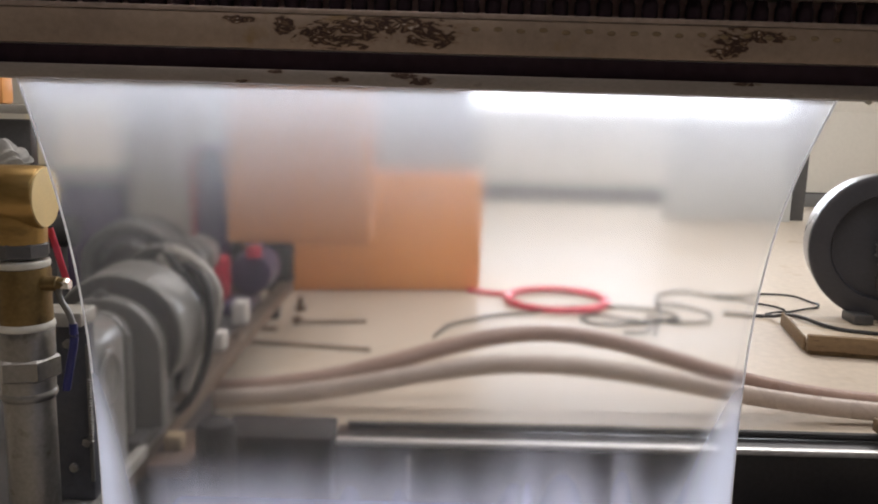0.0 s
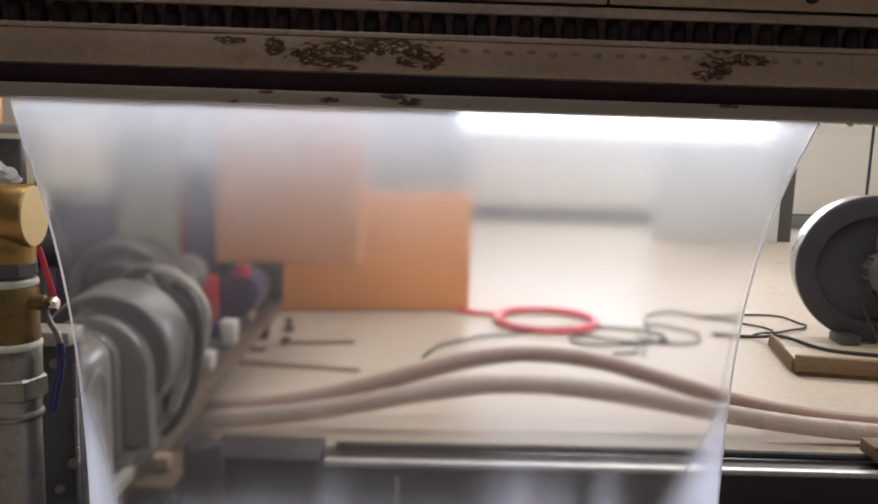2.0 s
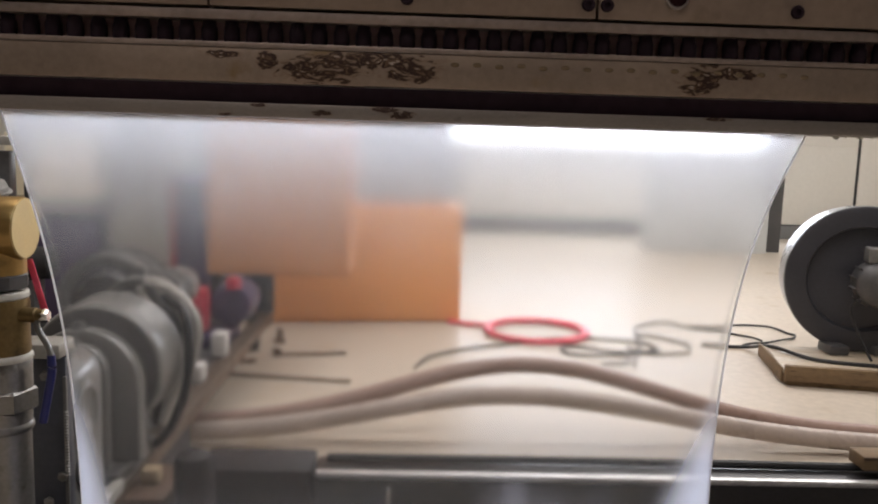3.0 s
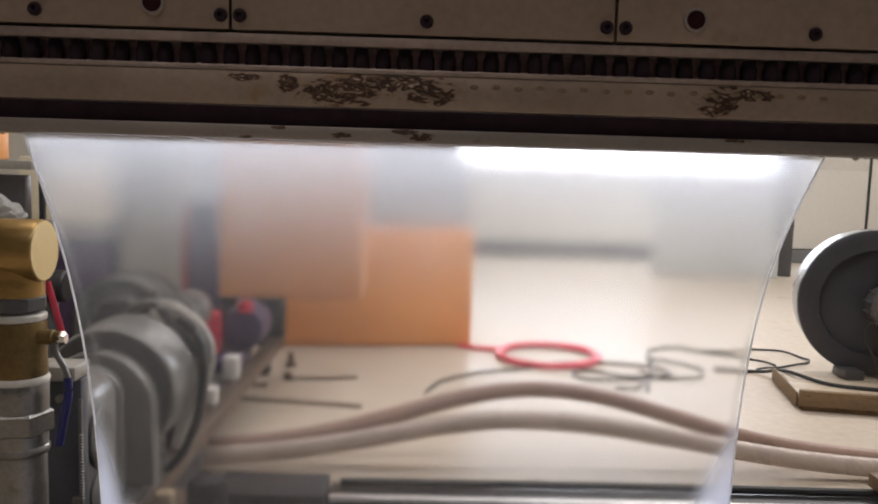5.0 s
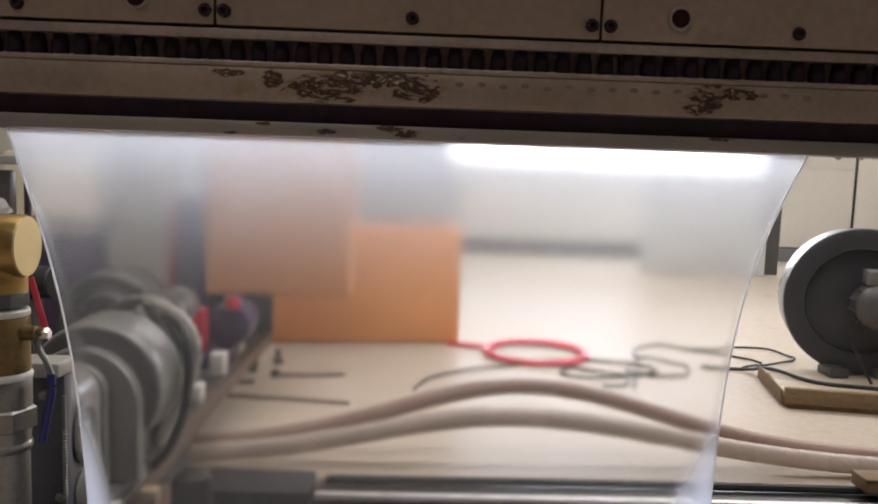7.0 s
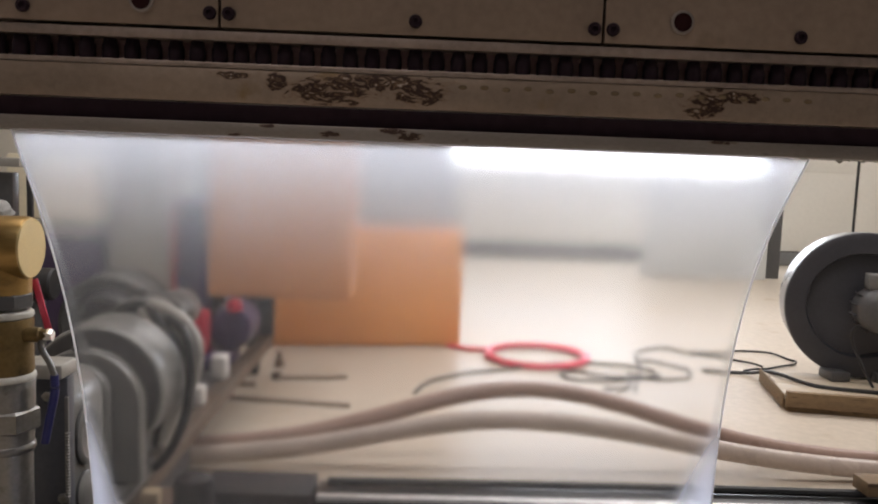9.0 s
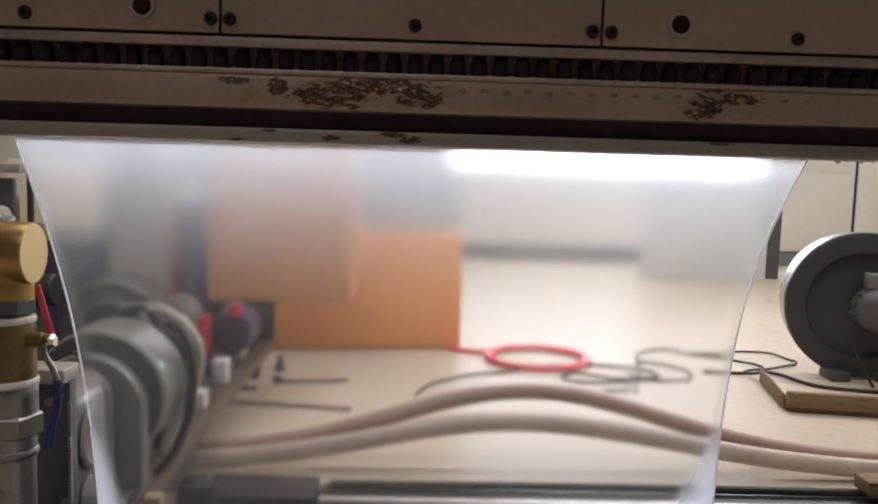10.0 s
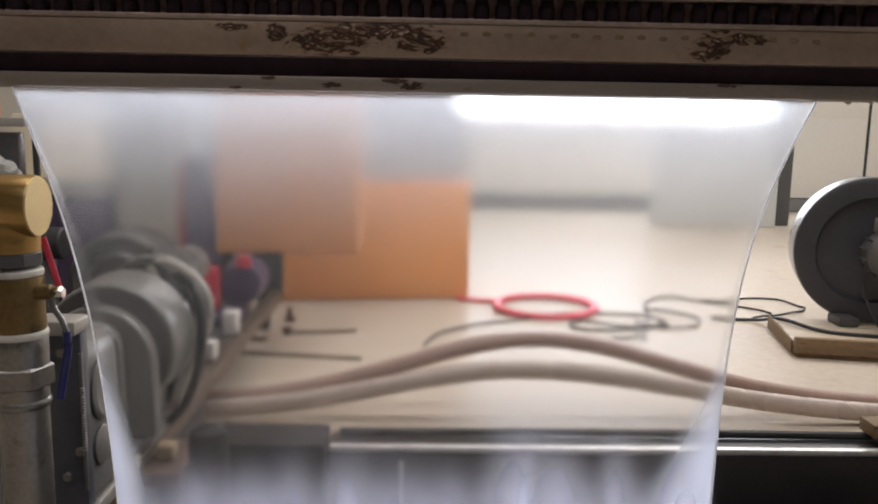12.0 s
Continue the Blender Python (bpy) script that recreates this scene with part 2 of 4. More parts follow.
def film_material():
    """Clear molten sheet: rough refraction, cloudier and rougher near the slot, where the cloud also carries the
    backlit glow, with faint die lines down its length.
    """
    m = bpy.data.materials.new("molten_film")
    m.use_nodes = True
    n, link = links(m)
    n.remove(n["Principled BSDF"])
    co = n.new("ShaderNodeTexCoord")
    sp = n.new("ShaderNodeSeparateXYZ")
    link(co.outputs["Object"], sp.inputs[0])
    top = n.new("ShaderNodeMapRange")
    top.interpolation_type = "SMOOTHSTEP"
    top.inputs["From Min"].default_value, top.inputs["From Max"].default_value = 0.80, 1.075
    link(sp.outputs["Z"], top.inputs["Value"])
    mp = n.new("ShaderNodeMapping")
    mp.inputs["Scale"].default_value = (30, 1, 1.2)
    link(co.outputs["Object"], mp.inputs["Vector"])
    ns = n.new("ShaderNodeTexNoise")
    ns.inputs["Scale"].default_value, ns.inputs["Detail"].default_value = 1.5, 3.0
    link(mp.outputs["Vector"], ns.inputs["Vector"])
    haze = n.new("ShaderNodeMapRange")
    haze.inputs["To Min"].default_value, haze.inputs["To Max"].default_value = 0.018, 0.25
    cloud = n.new("ShaderNodeMath")  # the cloud thickens towards the slot and puts in the glow there
    cloud.operation = "POWER"
    cloud.inputs[1].default_value = 1.5
    link(top.outputs[0], cloud.inputs[0])
    link(cloud.outputs[0], haze.inputs["Value"])
    lines = n.new("ShaderNodeMapRange")
    lines.inputs["From Min"].default_value, lines.inputs["From Max"].default_value = 0.3, 0.7
    lines.inputs["To Min"].default_value, lines.inputs["To Max"].default_value = 0.92, 1.08
    link(ns.outputs["Fac"], lines.inputs["Value"])
    hz = n.new("ShaderNodeMath")
    hz.operation = "MULTIPLY"
    link(haze.outputs[0], hz.inputs[0])
    link(lines.outputs[0], hz.inputs[1])
    ro = n.new("ShaderNodeMapRange")
    ro.inputs["To Min"].default_value, ro.inputs["To Max"].default_value = 1.052, 1.25
    link(cloud.outputs[0], ro.inputs["Value"])
    rf = n.new("ShaderNodeBsdfRefraction")
    rf.distribution = "BECKMANN"
    rf.inputs["Roughness"].default_value = 0.24
    rf.inputs["Color"].default_value = (0.97, 0.97, 0.97, 1)
    link(ro.outputs[0], rf.inputs["IOR"])
    tl = n.new("ShaderNodeBsdfTranslucent")
    tl.inputs["Color"].default_value = (0.95, 0.94, 0.94, 1)
    mix = n.new("ShaderNodeMixShader")
    link(hz.outputs[0], mix.inputs["Fac"])
    link(rf.outputs[0], mix.inputs[1])
    link(tl.outputs[0], mix.inputs[2])
    gl = n.new("ShaderNodeBsdfGlossy")
    gl.inputs["Roughness"].default_value = 0.2
    mix2 = n.new("ShaderNodeMixShader")
    mix2.inputs["Fac"].default_value = 0.02
    link(mix.outputs[0], mix2.inputs[1])
    link(gl.outputs[0], mix2.inputs[2])
    link(mix2.outputs[0], n["Material Output"].inputs["Surface"])
    return m


def frost_material(name, top_soft, side_soft, amount, colour):
    """Whitened film: see-through at its soft borders, milky inside. Borders follow the sheet's own u and v."""
    m = bpy.data.materials.new(name)
    m.use_nodes = True
    n, link = links(m)
    n.remove(n["Principled BSDF"])
    uv = n.new("ShaderNodeUVMap")
    uv.uv_map = "sheet"
    sp = n.new("ShaderNodeSeparateXYZ")
    link(uv.outputs[0], sp.inputs[0])

    def soft(socket, lo, hi):
        r = n.new("ShaderNodeMapRange")
        r.interpolation_type = "SMOOTHSTEP"
        r.inputs["From Min"].default_value, r.inputs["From Max"].default_value = lo, hi
        link(socket, r.inputs["Value"])
        return r.outputs[0]

    def times(a, b):
        x = n.new("ShaderNodeMath")
        x.operation = "MULTIPLY"
        link(a, x.inputs[0])
        if isinstance(b, float):
            x.inputs[1].default_value = b
        else:
            link(b, x.inputs[1])
        return x.outputs[0]

    f = times(soft(sp.outputs["X"], 0.0, min(side_soft, 0.85)), soft(sp.outputs["X"], 1.0, 1.0 - side_soft) if side_soft < 0.9 else amount)
    f = times(f, soft(sp.outputs["Y"], 1.0, 1.0 - top_soft) if top_soft > 0 else soft(sp.outputs["Y"], 0.0, 1.0))
    if side_soft < 0.9:
        f = times(f, amount)
    tr = n.new("ShaderNodeBsdfTransparent")
    df = n.new("ShaderNodeBsdfDiffuse")
    df.inputs["Color"].default_value = (*colour, 1)
    tl = n.new("ShaderNodeBsdfTranslucent")
    tl.inputs["Color"].default_value = (*colour, 1)
    milk = n.new("ShaderNodeMixShader")
    milk.inputs["Fac"].default_value = 0.7
    link(df.outputs[0], milk.inputs[1])
    link(tl.outputs[0], milk.inputs[2])
    mix = n.new("ShaderNodeMixShader")
    link(f, mix.inputs["Fac"])
    link(tr.outputs[0], mix.inputs[1])
    link(milk.outputs[0], mix.inputs[2])
    link(mix.outputs[0], n["Material Output"].inputs["Surface"])
    return m


FILM = film_material()
# FROST and FROST_BAND: the milky tint also carries light reflected by the film
FROST = frost_material("frost_streak", 0.55, 0.5, 0.6, (0.76, 0.79, 0.95))
CURL = frost_material("frosted_edge", 0.38, 1.0, 1.0, (0.78, 0.84, 1.0))
FROST_BAND = frost_material("frost_band", 0.5, 0.08, 0.66, (0.74, 0.78, 0.96))
# milky tint that puts the backlit glow below the slot into the colour
BLOOM = frost_material("slot_glow", -1.0, 0.02, 0.20, (0.94, 0.93, 0.97))
BEAD = surface("film_edge_bead", (0.93, 0.93, 0.95), 0.25, vary=0.03)
_n, _l = links(BEAD)
_t, _m = _n.new("ShaderNodeBsdfTranslucent"), _n.new("ShaderNodeMixShader")
_t.inputs["Color"].default_value = (0.95, 0.95, 0.97, 1)
_l(_n["Principled BSDF"].outputs[0], _m.inputs[1])
_l(_t.outputs[0], _m.inputs[2])
_m.inputs["Fac"].default_value = 0.8
_l(_m.outputs[0], _n["Material Output"].inputs["Surface"])


# ---- mesh helpers ----
def mesh_of(bm, name, smooth=True):
    me = bpy.data.meshes.new(name)
    bm.normal_update()
    bm.to_mesh(me)
    bm.free()
    if smooth:
        me.polygons.foreach_set("use_smooth", [True] * len(me.polygons))
        me.set_sharp_from_angle(angle=radians(40))
    return me


def thing(name, label, category, kind="", group=""):
    return tagged(new(name), label, category, group, kind)


def part(name, bm, material, parent, label="", kind=""):
    me = bm if isinstance(bm, bpy.types.Mesh) else mesh_of(bm, name)
    if not me.materials:
        me.materials.append(material)
    ob = new(name, me)
    ob.parent = parent
    return tagged(ob, label, kind=kind)


def solo(name, bm, material, label, category, kind="", group=""):
    """A thing of one mesh."""
    me = mesh_of(bm, name)
    me.materials.append(material)
    return tagged(new(name, me), label, category, group, kind)


def box(x0, x1, y0, y1, z0, z1, bevel=0.0, bm=None, m=None):
    bm = bm or bmesh.new()
    vs = [bm.verts.new((x, y, z)) for x in (x0, x1) for y in (y0, y1) for z in (z0, z1)]
    fs = [bm.faces.new([vs[i] for i in f]) for f in ((0, 1, 3, 2), (4, 6, 7, 5), (0, 4, 5, 1), (2, 3, 7, 6), (0, 2, 6, 4), (1, 5, 7, 3))]
    bmesh.ops.recalc_face_normals(bm, faces=fs)
    if m is not None:
        bmesh.ops.transform(bm, matrix=m, verts=vs)
    if bevel:
        es = list({e for f in fs for e in f.edges})
        bmesh.ops.bevel(bm, geom=es, offset=bevel, segments=2, affect="EDGES", profile=0.5)
    return bm


def lathe(profile, m, seg=32, bm=None):
    """Profile of (along, radius), turned round the local z axis, closed at both ends, placed by m."""
    bm = bm or bmesh.new()
    rings = []
    for a, r in profile:
        rings.append([bm.verts.new(m @ Vector((r * math.cos(k * math.tau / seg), r * math.sin(k * math.tau / seg), a))) for k in range(seg)])
    for p, q in zip(rings, rings[1:]):
        for k in range(seg):
            bm.faces.new((p[k], p[(k + 1) % seg], q[(k + 1) % seg], q[k]))
    bm.faces.new(rings[0][::-1])
    bm.faces.new(rings[-1])
    bmesh.ops.recalc_face_normals(bm, faces=bm.faces[:])
    return bm


def spline(points, per=10):
    """Catmull-Rom through the points."""
    p = [Vector(q) for q in points]
    p = [2 * p[0] - p[1]] + p + [2 * p[-1] - p[-2]]
    out = []
    for a, b, c, d in zip(p, p[1:], p[2:], p[3:]):
        for k in range(per):
            t = k / per
            out.append(0.5 * (2 * b + (c - a) * t + (2 * a - 5 * b + 4 * c - d) * t * t + (3 * b - a - 3 * c + d) * t ** 3))
    return out + [p[-2]]


def tube(path, r, seg=12, bm=None, flat=1.0):
    bm = bm or bmesh.new()
    path = [Vector(p) for p in path]
    rings, up = [], Vector((0, 0, 1))
    for i, p in enumerate(path):
        d = (path[min(i + 1, len(path) - 1)] - path[max(i - 1, 0)]).normalized()
        s = d.cross(up)
        s = s.normalized() if s.length > 1e-3 else Vector((1, 0, 0))
        u = s.cross(d)
        rings.append([bm.verts.new(p + r * (math.cos(k * math.tau / seg) * s + flat * math.sin(k * math.tau / seg) * u)) for k in range(seg)])
    for p, q in zip(rings, rings[1:]):
        for k in range(seg):
            bm.faces.new((p[k], p[(k + 1) % seg], q[(k + 1) % seg], q[k]))
    bm.faces.new(rings[0][::-1])
    bm.faces.new(rings[-1])
    bmesh.ops.recalc_face_normals(bm, faces=bm.faces[:])
    return bm


ALONG_X = pose(0, 0, 0, 0, 90, 0)
ALONG_Y = pose(0, 0, 0, -90, 0, 0)


def at(x, y, z, turn=None):
    return Matrix.Translation((x, y, z)) @ (turn if turn is not None else Matrix.Identity(4))


# ---- the hall ----
X0, X1, Y0, Y1, H = -5.5, 7.5, -3.5, 9.8, 4.0
solo("floor", box(X0, X1, Y0, Y1, -0.15, 0.0), FLOOR, "glossy beige painted concrete hall floor with worn stains", "floor", "structure")
solo("ceiling", box(X0, X1, Y0, Y1, H, H + 0.15), CEIL, "plain pale hall ceiling", "ceiling", "structure")
solo("wall_west", box(X0 - 0.15, X0, Y0, Y1, 0, H), WALL, "plain off-white side wall of the hall", "wall", "structure")
solo("wall_east", box(X1, X1 + 0.15, Y0, Y1, 0, H), WALL, "plain off-white side wall of the hall", "wall", "structure")
# unseen south wall, kept dark so little light bounces onto the die's front
solo("wall_south", box(X0, X1, Y0 - 0.15, Y0, 0, H), DARKWALL, "unseen wall behind the camera, dark to keep the die's front dim", "wall", "structure")

WX0, WX1, WZ0, WZ1 = 0.35, 4.55, 1.12, 2.5
far = solo("wall_north", box(X0, X1, Y1 + 0.02, Y1 + 0.2, 0, WZ0), SEAM, "off-white panelled far wall with dark joints", "wall", "structure")
for nm, b in (("wall_core", (X0, X1, WZ1, H)), ("wall_core", (X0, WX0, WZ0, WZ1)), ("wall_core", (WX1, X1, WZ0, WZ1))):
    part(nm, box(b[0], b[1], Y1 + 0.02, Y1 + 0.2, b[2], b[3]), SEAM, far)
xs = [5.31 + 2.4 * k for k in range(-5, 2)]
for a, b in zip(xs, xs[1:]):
    a, b = max(a, X0) + 0.02, min(b, X1) - 0.02
    spans = [(0.17, H)] if b < WX0 or a > WX1 else [(0.17, WZ0), (WZ1, H)]
    for z0, z1 in spans:
        part("wall_panel", box(a, b, Y1, Y1 + 0.018, z0, z1, 0.004), WALL, far)
    if len(spans) == 2 and a < WX0:
        part("wall_panel", box(a, WX0, Y1, Y1 + 0.018, WZ0, WZ1, 0.004), WALL, far)
    if len(spans) == 2 and b > WX1:
        part("wall_panel", box(WX1, b, Y1, Y1 + 0.018, WZ0, WZ1, 0.004), WALL, far)
solo("baseboard", box(X0, X1, Y1 - 0.03, Y1 + 0.018, 0, 0.155, 0.004), SKIRT, "grey skirting along the far wall", "baseboard", "structure")
win = thing("window_1", "long bright window in the far wall", "window", "structure")
for b in ((WX0, WX1, WZ0, WZ0 + 0.05), (WX0, WX1, WZ1 - 0.05, WZ1), (WX0, WX0 + 0.05, WZ0 + 0.05, WZ1 - 0.05), (WX1 - 0.05, WX1, WZ0 + 0.05, WZ1 - 0.05)):
    part("window_frame", box(b[0], b[1], Y1 + 0.03, Y1 + 0.09, b[2], b[3], 0.004), WALL, win)
solo("backdrop", box(WX0 - 1.5, WX1 + 1.5, Y1 + 1.2, Y1 + 1.25, 0, 4.5), glow("overcast_sky", (0.95, 0.98, 1.0), 3.2), "plain overcast sky outside the window", "sky", "structure")



# unseen panels, added to go with the added ceiling lamps
def unseen_ceiling_panel(x, y, sx, sy):
    f = thing("unseen_ceiling_panel", "unseen flat white panel added for a ceiling lamp", "light", group="ceiling light panels")
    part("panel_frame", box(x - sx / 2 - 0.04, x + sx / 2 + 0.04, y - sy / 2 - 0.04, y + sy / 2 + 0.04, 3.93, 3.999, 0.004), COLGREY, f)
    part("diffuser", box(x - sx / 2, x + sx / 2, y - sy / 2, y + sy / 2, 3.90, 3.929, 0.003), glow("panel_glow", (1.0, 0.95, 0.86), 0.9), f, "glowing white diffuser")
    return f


unseen_ceiling_panel(2.5, 5.4, 5.0, 2.4)
unseen_ceiling_panel(0.7, 2.05, 4.0, 1.6)
unseen_ceiling_panel(-0.7, -1.0, 2.5, 0.8)


# ---- the film die ----
def film_die():
    die = thing("film_die", "beige steel slot die with rust patches over the film", "extrusion die")
    L = 0.78
    part("die_body", box(-L, L, 1.066, 1.34, 1.125, 1.62, 0.004), LEDGE, die)
    joints = [-0.655, -0.221, 0.213, 0.647]
    edges = [-L] + joints + [L]
    screw = mesh_of(lathe([(0, 0.0075), (0.003, 0.0075), (0.005, 0.0062), (0.0052, 0.0035), (0.002, 0.003)], at(0, 0, 0, pose(0, 0, 0, 90)), 18), "panel_screw")
    socket = mesh_of(lathe([(0, 0.0135), (0.004, 0.0135), (0.005, 0.0125), (0.005, 0.0105)], at(0, 0, 0, pose(0, 0, 0, 90)), 28), "thermocouple_socket")
    # flush disc, not a hole; its dark colour stands for the depth
    core = mesh_of(lathe([(0.004, 0.0104), (0.0054, 0.0104), (0.0056, 0.009)], at(0, 0, 0, pose(0, 0, 0, 90)), 24), "bore_disc")
    for a, b in zip(edges, edges[1:]):
        p = part("heater_panel", box(a + 0.0015, b - 0.0015, 1.02, 1.064, 1.1735, 1.62, 0.0015), HEATER, die, "beige heater cover panel")
        for x in (a + 0.0105, b - 0.0105):
            s = part("panel_screw", screw, BOLT, p)
            s.location = (x, 1.0205, 1.1885)
        if a > -L and b < L:
            mids = ((a + b) / 2,)
        else:
            mids = ()
        for x in mids:
            s = part("panel_screw", screw, BOLT, p)
            s.location = (x + (0.010 if x > 0.2 else 0.003 if x > -0.2 else 0.0), 1.0205, 1.1885)
    for x in (-0.307, 0.302):
        s = part("thermocouple_socket", socket, LIPSTEEL, die, "steel ring of a round socket")
        s.location = (x, 1.0205, 1.1995)
        part("bore_disc", core, BORE_SHADE, s)
    part("ledge", box(-L, L, 1.024, 1.066, 1.1595, 1.1705, 0.001), LEDGE, die)
    part("bolt_recess", box(-L, L, 1.0515, 1.0655, 1.129, 1.1593), BOLTBACK, die)
    part("die_face", box(-L, L, 1.020, 1.066, 1.0905, 1.1285, 0.0015), DIEFACE, die, "beige steel face with burnt resin and rust")
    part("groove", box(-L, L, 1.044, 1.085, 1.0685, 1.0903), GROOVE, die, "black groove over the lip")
    part("lip", box(-L, L, 1.026, 1.0665, 1.0525, 1.0683, 0.001), LIPSTEEL, die, "bare steel lip")
    part("rear_lip", box(-L, L, 1.0735, 1.09, 1.0525, 1.125, 0.001), LIPSTEEL, die)
    # added strip puts the lit upper edge of the face into the shape
    part("face_cap", box(-L, L, 1.0185, 1.0585, 1.1287, 1.1345, 0.001), LEDGE, die, "lighter strip that puts in the lit upper edge of the face")
    drip = mesh_of(lathe([(0, 0.0052), (0.0005, 0.0045), (0.0008, 0.002)], pose(0, 0, 0, 90) @ Matrix.Diagonal((1.0, 0.55, 1, 1)), 12), "resin_spot")
    for k in range(17):
        d = part("resin_spot", drip, SPOT, die, "faint brown resin spot" if k == 0 else "")
        d.location = (0.055 + 0.025 * k, 1.0201, 1.1175 + 0.001 * math.sin(2.7 * k))
    bolt = mesh_of(lathe([(0, 0.0072), (0.003, 0.0092), (0.016, 0.0092), (0.019, 0.0078), (0.0245, 0.0072)], Matrix.Identity(4), 14), "lip_bolt")
    for k in range(61):
        b = part("lip_bolt", bolt, BOLT, die)
        b.location = (-0.75 + 0.025 * k, 1.040 + random.uniform(-0.002, 0.002), 1.1347)
    return die


film_die()


# unseen fixture for the added strip lamp behind the film
def added_strip_light():
    f = thing("added_strip_light", "unseen slim cool white strip light added behind the die", "light")
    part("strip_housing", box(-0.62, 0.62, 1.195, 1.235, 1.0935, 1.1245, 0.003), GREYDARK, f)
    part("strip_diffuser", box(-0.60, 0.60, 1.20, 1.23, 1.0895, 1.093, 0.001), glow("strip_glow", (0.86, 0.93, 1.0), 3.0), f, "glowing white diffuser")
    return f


added_strip_light()

# resin drips; the sparkle of the backlit residue is put into their white
drips = random.Random(9)
for lo, hi, n_d in ((-0.53, -0.487, 9), (0.505, 0.57, 11)):
    for k in range(n_d):
        r = drips.uniform(0.0012, 0.0034)
        solo("resin_drip", lathe([(-r * 1.3, r * 0.3), (-r * 0.6, r), (0, r * 0.9)], at(drips.uniform(lo, hi), drips.uniform(1.028, 1.06), 1.0523), 8), TAPE, "small resin drip under the die lip, its backlit sparkle put in as white", "resin drip", group="resin drips on the lip")

# ---- the film ----
ZT, ZB = 1.056, 0.051


def edge_x(side, z):
    """Edge of the film: necks in below the slot, then falls almost straight."""
    d = ZT - z
    if side < 0:
        return -0.366 - 0.111 * math.exp(-(d / 0.24) ** 1.15)
    return 0.391 + 0.095 * math.exp(-(d / 0.155) ** 1.15)


def film_y(u, z):
    d = ZT - z
    return 1.07 + 0.004 * d * math.sin(9 * u + 2.0 * z)


def film_panel(left, right, nu, front=0.0):
    """A thin sheet from left(z) to right(z), in front of the film's own plane by so much."""
    bm = bmesh.new()
    nv = 60
    grids = []
    for side in (0.0003, -0.0003):
        grid = []
        for j in range(nv + 1):
            z = ZT + (ZB - ZT) * j / nv
            a, b = left(z), right(z)
            grid.append([bm.verts.new((a + (b - a) * i / nu, film_y(i / nu if nu > 20 else 0.5, z) - side - front, z)) for i in range(nu + 1)])
        for j in range(nv):
            for i in range(nu):
                q = (grid[j][i], grid[j + 1][i], grid[j + 1][i + 1], grid[j][i + 1])
                bm.faces.new(q if side > 0 else q[::-1])
        grids.append(grid)
    fr, bk = grids
    for i in range(nu):
        bm.faces.new((fr[0][i], fr[0][i + 1], bk[0][i + 1], bk[0][i]))
        bm.faces.new((fr[nv][i + 1], fr[nv][i], bk[nv][i], bk[nv][i + 1]))
    return bm


film = solo("plastic_film", film_panel(lambda z: edge_x(-1, z) + 0.001, lambda z: edge_x(1, z) - 0.001, 70), FILM, "clear molten plastic film falling from the die slot", "plastic film")
film.visible_shadow = False


def uv_sheet(name, corners, material, parent, label, rows=8, cols=6):
    """A thin sheet: corners(u, v) gives its place; u and v are kept as its own coordinates."""
    bm = bmesh.new()
    lay = bm.loops.layers.uv.new("sheet")
    g = [[bm.verts.new(corners(i / cols, j / rows)) for i in range(cols + 1)] for j in range(rows + 1)]
    for j in range(rows):
        for i in range(cols):
            f = bm.faces.new((g[j][i], g[j][i + 1], g[j + 1][i + 1], g[j + 1][i]))
            for lp, (a, b) in zip(f.loops, ((i, j), (i + 1, j), (i + 1, j + 1), (i, j + 1))):
                lp[lay].uv = (a / cols, b / rows)
    ob = part(name, bm, material, parent, label)
    ob.visible_shadow = False
    return ob


margins = []
for side in (-1, 1):
    px, pz = edge_x(side, ZT), ZT

    def inner(z, side=side):
        return edge_x(side, z) - side * (0.003 + (0.047 if side < 0 else 0.027) * (ZT - z))

    def outer(z, side=side):
        return edge_x(side, z)

    margin = part("film_margin", film_panel(outer if side < 0 else inner, inner if side < 0 else outer, 8, 0.003), FILM, film, "clear margin of the film that draws inwards")
    margin.visible_shadow = False
    part("edge_bead", tube([(edge_x(side, z), film_y(0.5, z) - 0.003, z) for z in np.linspace(ZT - 0.001, ZB, 60)], 0.0014, 8), BEAD, margin, "thickened glossy edge of the film")

    def curl(u, v, side=side):
        z = 0.30 + v * 0.46
        wide = 0.008 + (0.23 if side > 0 else 0.11) * (1 - v) ** 1.2
        return (edge_x(side, z) - side * (1 - u) * wide, 1.0645, z)

    uv_sheet("frosted_edge", curl, CURL, margin, "bluish white frosted edge of the film", 14, 8)
    margins.append((margin, side, px, pz))

# three hazy sheets add the backlit glow under the lip to the film
for k, (z0, gap) in enumerate(((0.93, 0.0025), (0.985, 0.0035), (1.025, 0.0045))):
    uv_sheet("slot_glow", lambda u, v, z0=z0, gap=gap: (edge_x(-1, z0 + v * (1.054 - z0)) * (1 - u) + edge_x(1, z0 + v * (1.054 - z0)) * u, 1.0697 - gap, z0 + v * (1.054 - z0)), BLOOM, film, "cloudy band below the slot with the backlit glow put in", 12, 24)

# frost whitening, with the film's reflection of bright light put into its milk
streaks = []
rnd = random.Random(4)
